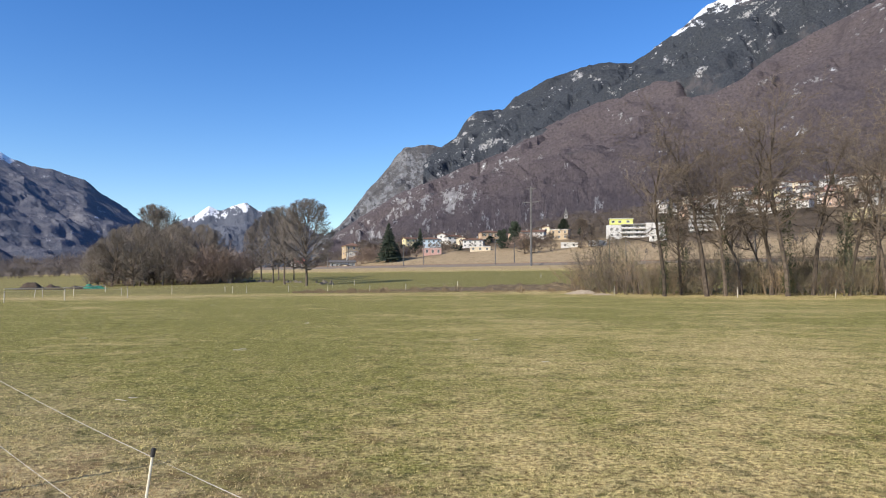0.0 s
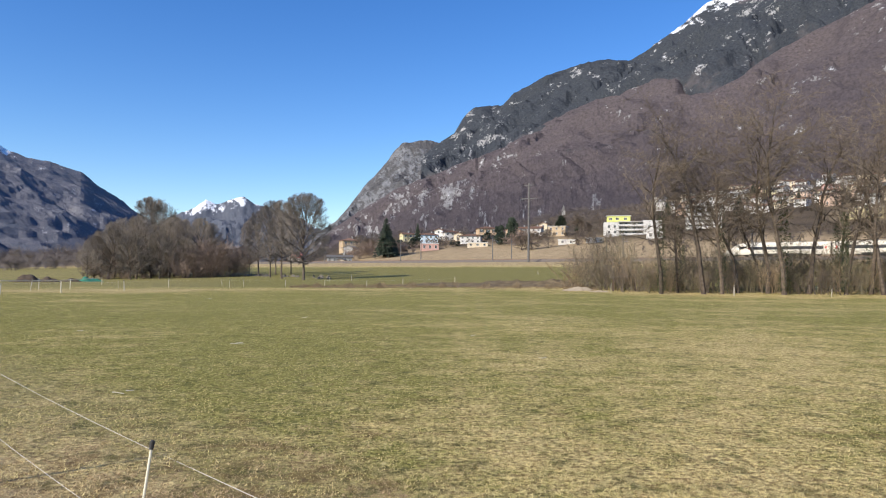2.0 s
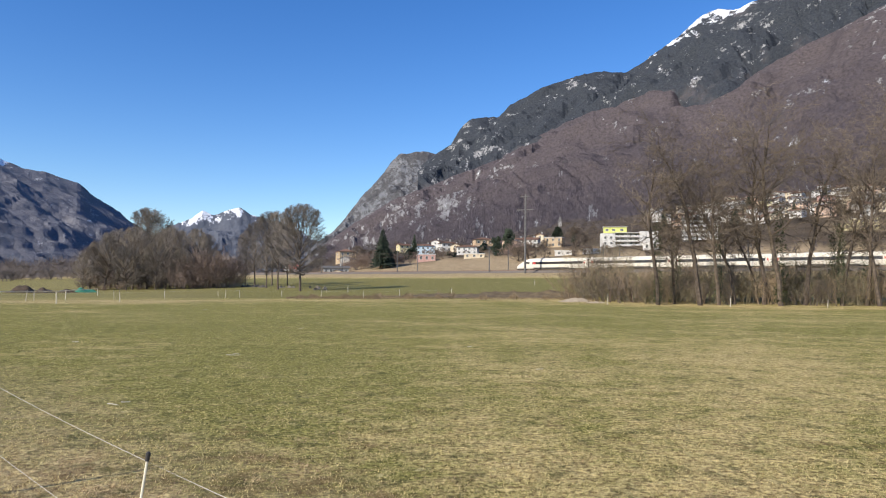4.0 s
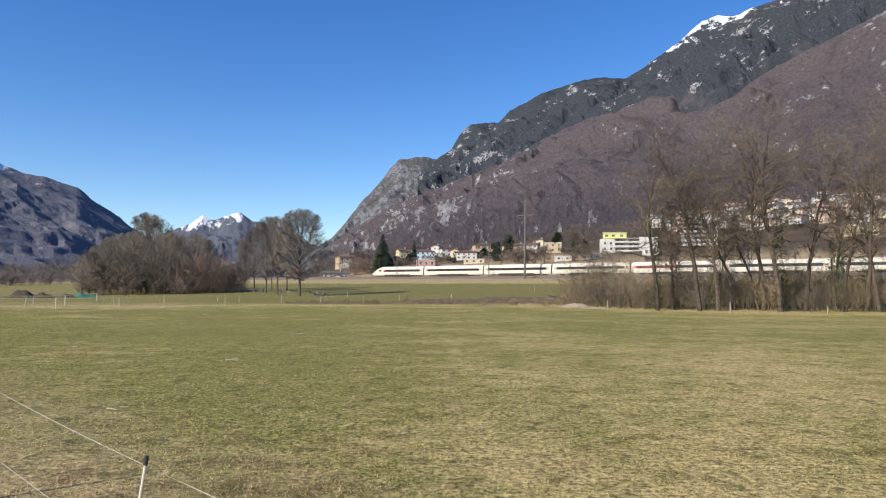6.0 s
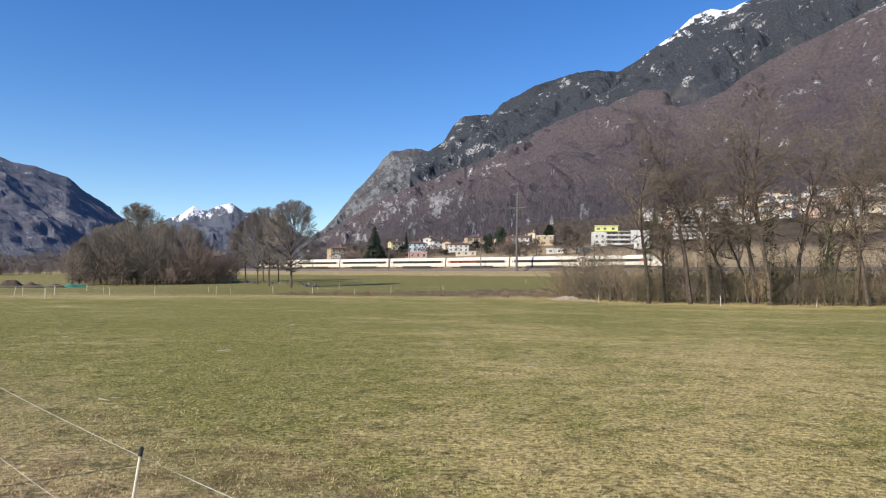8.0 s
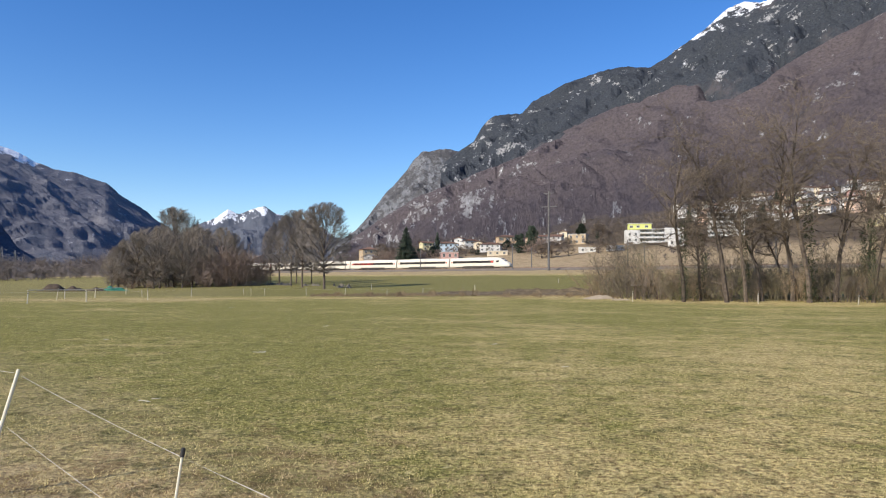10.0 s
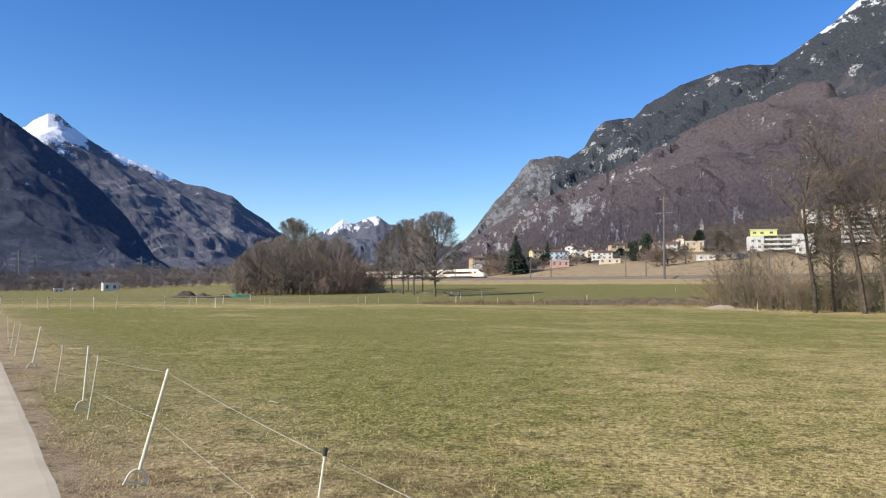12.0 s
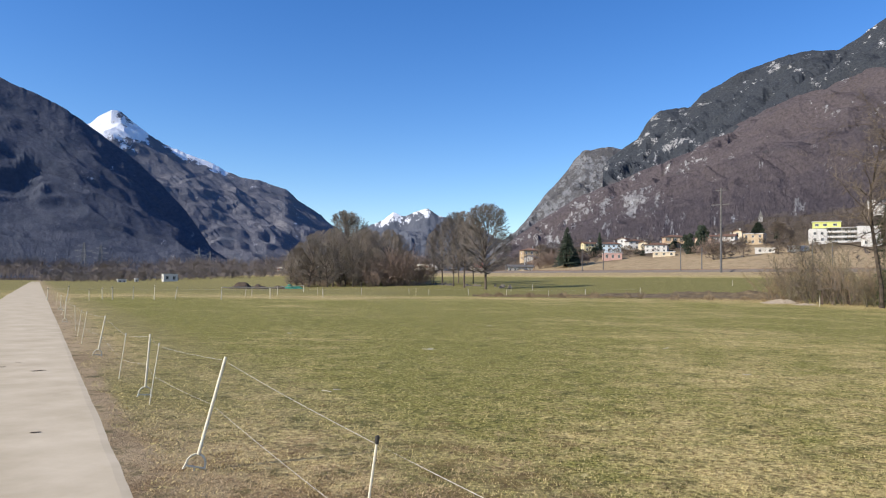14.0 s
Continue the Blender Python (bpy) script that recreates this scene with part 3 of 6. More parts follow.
def tree(seed, height, rad, rows, least, label, bark=None, twig=None, lean=0.04, ivy=0):
    rng = random.Random(seed)
    wood, twigs = Wood(), Wood()
    grow6(wood, twigs, rng, Vector((0, 0, -0.3)), Vector((rng.gauss(0, lean), rng.gauss(0, lean), 1)).normalized(), height, rad, 0, rows, least)
    r = root("tree", Matrix(), label, "tree", "bare trees")
    part_mesh("trunk", wood.mesh("trunk", bark or MAT_BARK), r)
    part_mesh("crown", twigs.mesh("crown", twig or MAT_TWIG), r)
    if ivy:
        v, f = [], []
        for k in range(ivy):
            z = rng.uniform(0.3, height * 0.55)
            a, q = rng.uniform(0, 6.28), rad * (1.0 - z / height) + abs(rng.gauss(0, 0.28))
            c = Vector((q * math.cos(a), q * math.sin(a), z))
            s = rng.uniform(0.04, 0.085)
            e1 = Vector((rng.gauss(0, 1), rng.gauss(0, 1), rng.gauss(0, 1))).normalized() * s
            e2 = e1.orthogonal().normalized() * s
            b = len(v)
            v += [c - e1, c + e2, c + e1, c - e2]
            f.append((b, b + 1, b + 2, b + 3))
        part_mesh("ivy", mesh_of("ivy", v, f, MAT_IVY), r, "dark green ivy on the trunk")
    return r


def grow6(wood, twigs, rng, p, d, length, rad, level, rows, least):
    kids, ratio, spread, bend, lift, first, taper = rows[level]
    steps = (7, 5, 3, 1)[min(level, 3)]
    pts = shoot(rng, p, d, length, steps, bend, lift)
    rads = [max(rad * (1 - 0.86 * i / steps), least * 0.6) for i in range(steps + 1)]
    (wood if level <= 1 else twigs).limb(pts, rads, 6 if level == 0 else (4 if level == 1 else 3))
    if level + 1 >= len(rows):
        return
    n = max(1, int(kids * rng.uniform(0.75, 1.25) + 0.5))
    for c in range(n):
        t = first + (1 - first) * (c + rng.random()) / n
        i = min(int(t * steps), steps - 1)
        q = pts[i].lerp(pts[i + 1], t * steps - i)
        ax = (pts[i + 1] - pts[i]).normalized()
        side = Vector((rng.gauss(0, 1), rng.gauss(0, 1), rng.gauss(0, 0.5)))
        side = (side - ax * side.dot(ax)).normalized()
        ang = radians(spread * rng.uniform(0.5, 1.35))
        nd = ax * math.cos(ang) + side * math.sin(ang)
        grow6(wood, twigs, rng, q, nd, length * ratio * (1 - taper * t) * rng.uniform(0.7, 1.3), max(rad * (1 - 0.8 * t) * 0.5, least), level + 1, rows, least)


def stand(ob, az, d, s=1.0, turn=0.0, sink=0.0):
    x, y, z = spot(az, d)
    return pose(x, y, z - sink, 0, 0, turn) @ Matrix.Diagonal((s, s, s, 1))


def plant(protos, places, rng, sx=0.12):
    """Stand copies of the prototypes at (bearing, distance, scale); each prototype is moved to its first place."""
    used = set()
    for k, (az, d, s) in enumerate(places):
        p = protos[k % len(protos)]
        m = stand(p, az, d, s * rng.uniform(1 - sx, 1 + sx), rng.uniform(0, 360))
        if id(p) in used:
            copy_thing(p, m)
        else:
            used.add(id(p))
            p["home"] = 1
            HOMES.append((p, m))


HOMES = []


def settle():
    for p, m in HOMES:
        p.matrix_basis = m
        del p["home"]
    HOMES.clear()


# each level: children, length ratio, spread, bend, lift, first child, shortening towards the tip
TALL = [(26, 0.34, 56, 0.10, 0.04, 0.34, 0.15), (9, 0.50, 52, 0.30, 0.04, 0.12, 0.35), (11, 0.48, 52, 0.30, 0.02, 0.1, 0.3), (7, 0.5, 50, 0.25, 0.02, 0.1, 0.3)]
TWIGGY = [None, (8, 0.55, 38, 0.12, 0.03, 0.15, 0.4), (7, 0.5, 42, 0.16, 0.02, 0.1, 0.3), (5, 0.6, 42, 0.2, 0.0, 0.1, 0.3)]

rng = random.Random(12)
tall_trees = [tree(30 + k, 17.0, 0.25, TALL, 0.012, "tall bare dark-limbed broadleaf tree beside the meadow", bark=MAT_BARK_DARK, twig=MAT_TWIG_ALDER, ivy=(1500, 0, 900, 0)[k]) for k in range(4)]
plant(tall_trees, [(17.4, 76, 0.92), (20.5, 76, 1.02), (21.8, 77, 0.98), (22.9, 79, 0.86), (26.0, 77, 1.05), (27.6, 79, 1.0), (31.4, 79, 1.0),
                   (24.4, 84, 0.75), (29.4, 83, 0.85), (33.2, 82, 1.02), (18.6, 79, 0.8), (24.9, 79, 0.92), (29.9, 78, 0.95), (32.2, 78, 0.9), (35.5, 80, 1.0), (38.5, 82, 1.0), (19.0, 84, 0.6), (42, 83, 1.0), (12.9, 104, 0.42)], rng)
settle()


def domed(seed, height, half, bole, limbs, subs, ends, least, label, bark=None, twig=None):
    """A tree whose limbs fan out from a bole to a rounded crown: every branch ends near one egg-shaped hull."""
    rng = random.Random(seed)
    wood, twigs = Wood(), Wood()
    base = height * bole
    mid = Vector((0, 0, base + (height - base) * 0.48))
    ext = Vector((half, half, height - mid.z))
    low = (mid.z - base * 0.75) / ext.z

    def reach(p, d):
        ez = ext.z if p.z + d.z > mid.z else ext.z * low
        q, w = p - mid, d
        q, w = Vector((q.x / ext.x, q.y / ext.y, q.z / ez)), Vector((w.x / ext.x, w.y / ext.y, w.z / ez))
        a, b, c = w.dot(w), q.dot(w), q.dot(q) - 1
        disc = b * b - a * c
        return max((-b + math.sqrt(disc)) / a, 0.0) if disc > 0 else 0.0

    def fan(into, p, d, length, rad, level):
        n = (5, 3, 2, 1)[level]
        pts = shoot(rng, p, d, length, n, (0.10, 0.13, 0.15, 0.1)[level], (0.03, 0.02, 0.01, 0)[level])
        into.limb(pts, [max(rad * (1 - 0.8 * i / n), least * 0.7) for i in range(n + 1)], 5 if level == 0 else 3)
        if level == 3:
            return
        count = (subs, ends, 5)[level]
        for c in range(count):
            t = 0.2 + 0.78 * (c + rng.random()) / count
            i = min(int(t * n), n - 1)
            q = pts[i].lerp(pts[i + 1], t * n - i)
            ax = (pts[i + 1] - pts[i]).normalized()
            out = (q - mid).normalized() if level else Vector((q.x, q.y, 0.5 * (q.z - mid.z))).normalized()
            nd = (ax * 0.8 + out * 0.35 + Vector((rng.gauss(0, 0.5), rng.gauss(0, 0.5), rng.gauss(0, 0.42)))).normalized()
            room = reach(q, nd) * rng.uniform(0.8, 1.06)
            fan(twigs, q, nd, max(min(room, length * (0.62, 0.6, 0.6)[level] * rng.uniform(0.7, 1.25)), 0.12), max(rad * (1 - 0.75 * t) * 0.55, least), level + 1)

    bolepts = shoot(rng, Vector((0, 0, -0.3)), Vector((rng.gauss(0, 0.03), rng.gauss(0, 0.03), 1)), height * 0.7, 7, 0.04, 0.02)
    rad = height * 0.018
    wood.limb(bolepts, [rad * (1 - 0.11 * i) for i in range(8)], 7)
    for k in range(limbs):
        t = bole * 1.2 + (0.95 - bole * 1.2) * (k / limbs) ** 1.3
        i = min(int(t * 7), 6)
        p = bolepts[i].lerp(bolepts[i + 1], t * 7 - i)
        a = 2.399 * k + rng.uniform(-0.4, 0.4)
        th = radians(86 - 72 * k / limbs + rng.uniform(-9, 9))
        d = Vector((math.sin(th) * math.cos(a), math.sin(th) * math.sin(a), math.cos(th)))
        fan(wood, p, d, max(reach(p, d), 0.5) * rng.uniform(0.9, 1.0), rad * (0.62 - 0.3 * k / limbs), 0)
    r = root("tree", Matrix(), label, "tree", "bare trees")
    part_mesh("trunk", wood.mesh("trunk", bark or MAT_BARK), r)
    part_mesh("crown", twigs.mesh("crown", twig or MAT_TWIG), r)
    r["tall"], r["half"] = height, half
    return r


def plant_crowns(protos, places):
    """Stand copies at (bearing, distance, height of the top as an angle, half-width as an angle)."""
    done = set()
    for k, (az, d, top, half) in enumerate(places):
        p = protos[k % len(protos)]
        x, y, z = spot(az, d)
        sz = (1.6 + d * math.tan(radians(top)) - z) / p["tall"]
        sx = d * radians(half) / p["half"]
        m = pose(x, y, z, 0, 0, rng.uniform(0, 360)) @ Matrix.Diagonal((sx, sx, sz, 1))
        if k < len(protos):
            HOMES.append((p, m))
            p["home"] = 1
        else:
            copy_thing(p, m)


copse = [domed(50 + k, 15.0, 4.0, 0.10, 23, 9, 8, 0.019, "bare grey-brown tree in a dense copse", twig=MAT_TWIG_COPSE) for k in range(3)]
plant_crowns(copse, [(-22.1, 204, 5.75, 1.7), (-21.2, 200, 4.9, 1.3), (-26.5, 184, 1.97, 0.82), (-25.6, 192, 3.21, 1.01), (-23.6, 176, 3.17, 1.1), (-21.6, 175, 3.45, 1.1), (-19.8, 176, 2.8, 1.01), (-22.6, 190, 3.65, 1.1), (-20.6, 192, 3.79, 1.01), (-26, 186, 2.84, 1.01), (-25.1, 182, 3.85, 1.19), (-24.2, 188, 4.24, 1.24), (-23.2, 180, 4.4, 1.24), (-22.2, 184, 4.48, 1.24), (-20.9, 181, 4.37, 1.19), (-20, 186, 4.3, 1.15), (-18.9, 182, 4.51, 1.28), (-18, 184, 4.03, 1.1), (-24.7, 198, 3.95, 1.19), (-22.8, 200, 4.37, 1.28), (-20.5, 199, 4.52, 1.28), (-18.7, 200, 4.43, 1.19), (-17.4, 190, 2.94, 0.69)])
settle()
crowned = [domed(70, 15.0, 5.6, 0.24, 28, 10, 9, 0.022, "bare round-crowned broadleaf tree", twig=MAT_TWIG_GREY), domed(71, 15.0, 4.0, 0.30, 20, 9, 8, 0.022, "bare round-crowned broadleaf tree", twig=MAT_TWIG_GREY)]
plant_crowns(crowned, [(-10.9, 140, 6.66, 2.29), (-12.6, 152, 6.04, 1.28), (-13.5, 164, 5.94, 1.28), (-14.4, 174, 5.1, 1.1), (-15.1, 186, 4.36, 0.82), (-22.1, 206, 5.88, 1.9), (-11.9, 178, 5.46, 1.1), (-13.1, 186, 4.76, 0.92)])
settle()


# ---- shrubs ----
def shrub(seed, height, spread, stems, material, label, least=0.012):
    rng2 = random.Random(seed)
    tw = Wood()
    for k in range(stems):
        a = rng2.uniform(0, 6.283)
        p = Vector((math.cos(a), math.sin(a), 0)) * spread * 0.45 * math.sqrt(rng2.random())
        d = Vector((p.x / spread + rng2.gauss(0, 0.25), p.y / spread + rng2.gauss(0, 0.25), 1)).normalized()
        grow6(tw, tw, rng2, p - Vector((0, 0, 0.15)), d, height * rng2.uniform(0.6, 1.0), 0.03, 1, TWIGGY, least)
    ob = new("shrub", tw.mesh("shrub", material))
    return tagged(ob, label, "shrub", "bare shrubs")


hedge = [shrub(90, 4.2, 3.0, 20, MAT_TWIG_PALE, "tangled bare shrub with pale twigs", 0.013), shrub(91, 3.4, 3.2, 19, MAT_TWIG_DARK, "tangled bare shrub with dark brown twigs", 0.014),
         shrub(92, 4.6, 3.2, 17, MAT_TWIG_OLIVE, "tall bare shrub with olive-brown twigs", 0.013), shrub(93, 3.6, 3.6, 22, MAT_TWIG_OLIVE, "spreading bare shrub with olive-brown twigs", 0.014),
         shrub(94, 4.0, 3.0, 16, MAT_TWIG_DARK, "thin bare shrub with dark twigs", 0.012)]
places = []
for k in range(66):
    az = 10.8 + 31 * (k + rng.random() * 0.8) / 66
    row = k % 3
    d = (79 if az > 15.5 else 79 + (15.5 - az) * 3.0) + (0, 4, 9)[row] + rng.uniform(-1, 1)
    places.append((az, d, rng.uniform(0.95, 1.4) * (0.75 if row == 0 else 1.05) * (1.0 if az < 16 else 0.84)))
plant(hedge, places, rng)
settle()
thicket = [shrub(95, 5.0, 4.0, 24, MAT_TWIG_RED, "dense reddish-brown bare thicket at the copse", 0.02), shrub(96, 4.2, 4.2, 22, MAT_TWIG_RED, "dense reddish-brown bare thicket at the copse", 0.024)]
clumps = [(az, 208 + 3 * math.sin(az * 5), 1.15) for az in np.arange(-25.8, -19.0, 0.8)]          # behind the copse
clumps += [(az, 190 + 10 * smooth(-26, -22, az), 1.05) for az in np.arange(-25.6, -19.5, 1.1)]
clumps += [(az, 178.0, 0.35) for az in np.arange(-25.2, -20.0, 1.3)]                                  # low growth before it
clumps += [(az, 174 + 4 * k % 9, 1.3 + 0.4 * math.sin((az + 19.8) / 3.8 * math.pi)) for k, az in enumerate(np.arange(-19.7, -16.2, 0.45))]
clumps += [(-19.0, 190, 1.6), (-17.6, 192, 1.6), (-15.6, 190, 0.8)]
clumps += [(az, 331, 1.5) for az in (6.4, 5.9, 7.0)]                                                    # bushes by the village
clumps += [(az, 329, 1.4) for az in (-2.6, -6.2, -7.0, -5.6, -3.4)]
plant(thicket, clumps, rng)
settle()


# ---- conifers ----
def conifer(seed, height, width, label):
    rng2 = random.Random(seed)
    v, f = [], []
    for z in np.arange(0.1, 1.0, 0.022):
        n = int(6 + 16 * (1 - z))
        for k in range(n):
            a = rng2.uniform(0, 6.283)
            L = width * (1 - z) ** 0.8 * rng2.uniform(0.6, 1.1) + 0.15
            dirv = Vector((math.cos(a), math.sin(a), rng2.uniform(-0.35, 0.05)))
            side = Vector((-math.sin(a), math.cos(a), 0)) * (0.16 * L + 0.12)
            c = Vector((0, 0, z * height))
            for q in (0.35, 0.7, 1.0):
                p = c + dirv * L * q
                b = len(v)
                up = Vector((0, 0, 0.25 + 0.1 * rng2.random()))
                v += [p - dirv * L * 0.35, p + side * (1.1 - q * 0.7), p + dirv * 0.1, p - side * (1.1 - q * 0.7), p - dirv * L * 0.2 + up]
                f += [(b, b + 1, b + 4), (b + 1, b + 2, b + 4), (b + 2, b + 3, b + 4), (b + 3, b, b + 4)]
    r = root("conifer", Matrix(), label, "tree", "conifers")
    bm = bmesh.new()
    tube(bm, (0, 0, -0.3), (0, 0, height * 0.97), width * 0.07, 0.03, 6)
    part("trunk", bm, MAT_BARK, r)
    part_mesh("crown", mesh_of("crown", v, f, MAT_NEEDLE), r)
    return r


def evergreen(seed, height, half, label):
    """A broad dark evergreen: leafy sprays massed in uneven lobes round a trunk."""
    rng2 = random.Random(seed)
    v, f = [], []
    lobes = [(Vector((rng2.gauss(0, 0.34) * half, rng2.gauss(0, 0.34) * half, height * (0.08 + 0.8 * (k + rng2.random()) / 20))), rng2.uniform(0.36, 0.6) * half) for k in range(20)]
    for c, rad in lobes:
        rad *= 1.2 - 0.6 * c.z / height
        for k in range(150):
            d = Vector((rng2.gauss(0, 1), rng2.gauss(0, 1), rng2.gauss(0, 0.8))).normalized()
            p = c + d * rad * rng2.uniform(0.55, 1.12)
            e1 = (d + Vector((rng2.gauss(0, 0.6), rng2.gauss(0, 0.6), rng2.gauss(0, 0.6)))).normalized() * rng2.uniform(0.25, 0.6)
            e2 = e1.orthogonal().normalized() * rng2.uniform(0.12, 0.28)
            b = len(v)
            v += [p - e1, p + e2, p + e1, p - e2]
            f.append((b, b + 1, b + 2, b + 3))
    r = root("evergreen_tree", Matrix(), label, "tree", "conifers")
    bm = bmesh.new()
    tube(bm, (0, 0, -0.3), (0, 0, height * 0.8), 0.3, 0.06, 6)
    part("trunk", bm, MAT_BARK, r)
    part_mesh("crown", mesh_of("crown", v, f, MAT_NEEDLE), r)
    r["tall"], r["half"] = height, half
    return r


firs = [conifer(5, 13.0, 4.6, "dark green conifer among the houses"), conifer(6, 13.0, 2.8, "dark green conifer among the houses")]
plant(firs, [(-4.4, 318, 1.25), (-1.85, 372, 0.95), (-4.1, 328, 0.9), (11.0, 390, 0.7), (-3.7, 324, 0.6), (17.9, 450, 0.9), (24.0, 500, 1.0), (29.0, 520, 1.0), (23.0, 420, 0.8), (27.0, 430, 0.7)], rng)
settle()
greens = [evergreen(81, 9.0, 3.2, "broad dark evergreen tree among the houses"), evergreen(82, 9.0, 3.2, "dark evergreen garden tree beside a house")]
plant_crowns(greens, [(4.83, 342, 4.27, 0.48), (5.81, 366, 4.91, 0.50), (3.74, 385, 3.68, 0.36), (3.02, 384, 3.39, 0.26), (-2.26, 365, 3.18, 0.40), (-3.24, 383, 2.98, 0.40), (0.94, 367, 3.04, 0.26), (9.66, 372, 5.08, 0.44), (1.41, 353, 2.88, 0.24)])
settle()
yard = [domed(58 + k, 9.0, 4.0, 0.06, 18, 7, 6, 0.035, "bare brown garden tree at the village edge", twig=MAT_TWIG_DARK) for k in range(2)]
plant_crowns(yard, [(6.62, 300, 3.38, 0.90), (7.34, 300, 3.56, 0.95), (11.04, 306, 5.01, 1.31), (8.68, 305, 3.93, 0.70), (-5.71, 344, 3.06, 0.90), (-6.41, 350, 3.35, 0.70), (11.88, 308, 4.35, 0.60), (13.46, 300, 3.50, 0.60)])
settle()

# gardens: low bare bushes and small trees round the houses
garden = [domed(64 + k, 5.0, 2.6, 0.04, 12, 6, 4, 0.05, "bare brown garden bush between the houses", twig=MAT_TWIG_DARK) for k in range(2)]
garden_spots = []
for k in range(58):
    az = -3.2 + 18.5 * (k + rng.random()) / 58
    d = 343 + 4.0 * max(az, 0) ** 0.8 + rng.uniform(0, 62)
    x, y, z = spot(az, d)
    garden_spots.append((az, d, math.degrees(math.atan2(z - 1.6 + rng.uniform(2.2, 5.2), d)), rng.uniform(0.22, 0.46)))
plant_crowns(garden, garden_spots)
settle()

# ---- houses ----
_bm = bmesh.new()
for _x0, _x1, _z0, _z1 in ((-0.5, -0.42, -0.5, 0.5), (0.42, 0.5, -0.5, 0.5), (-0.42, 0.42, 0.43, 0.5), (-0.42, 0.42, -0.5, -0.43), (-0.03, 0.03, -0.43, 0.43)):
    box(_bm, _x0, _x1, -0.08, 0.05, _z0, _z1)
WINDOW_MESH = bm_mesh("window", _bm, MAT_FRAME)
_bm = bmesh.new()
box(_bm, -0.43, 0.43, -0.02, 0.02, -0.44, 0.44)
PANE_MESH = bm_mesh("pane", _bm, MAT_PANE)
_bm = bmesh.new()
box(_bm, -0.5, 0.5, -0.03, 0.03, -0.5, 0.5, 0.02)
SHUTTER_MESH = bm_mesh("shutter", _bm, MAT_SHUTTER)


def put_window(parent, x, y, z, w, h, turn, shutters):
    m = pose(x, y, z, 0, 0, turn)
    win = part_mesh("window", WINDOW_MESH, parent, at=m @ Matrix.Diagonal((w, 1, h, 1)))
    part_mesh("pane", PANE_MESH, win)
    if shutters:
        for sx in (-1, 1):
            part_mesh("shutter", SHUTTER_MESH, parent, at=m @ pose(sx * w * 0.78, -0.05, 0) @ Matrix.Diagonal((w * 0.5, 1, h, 1)))


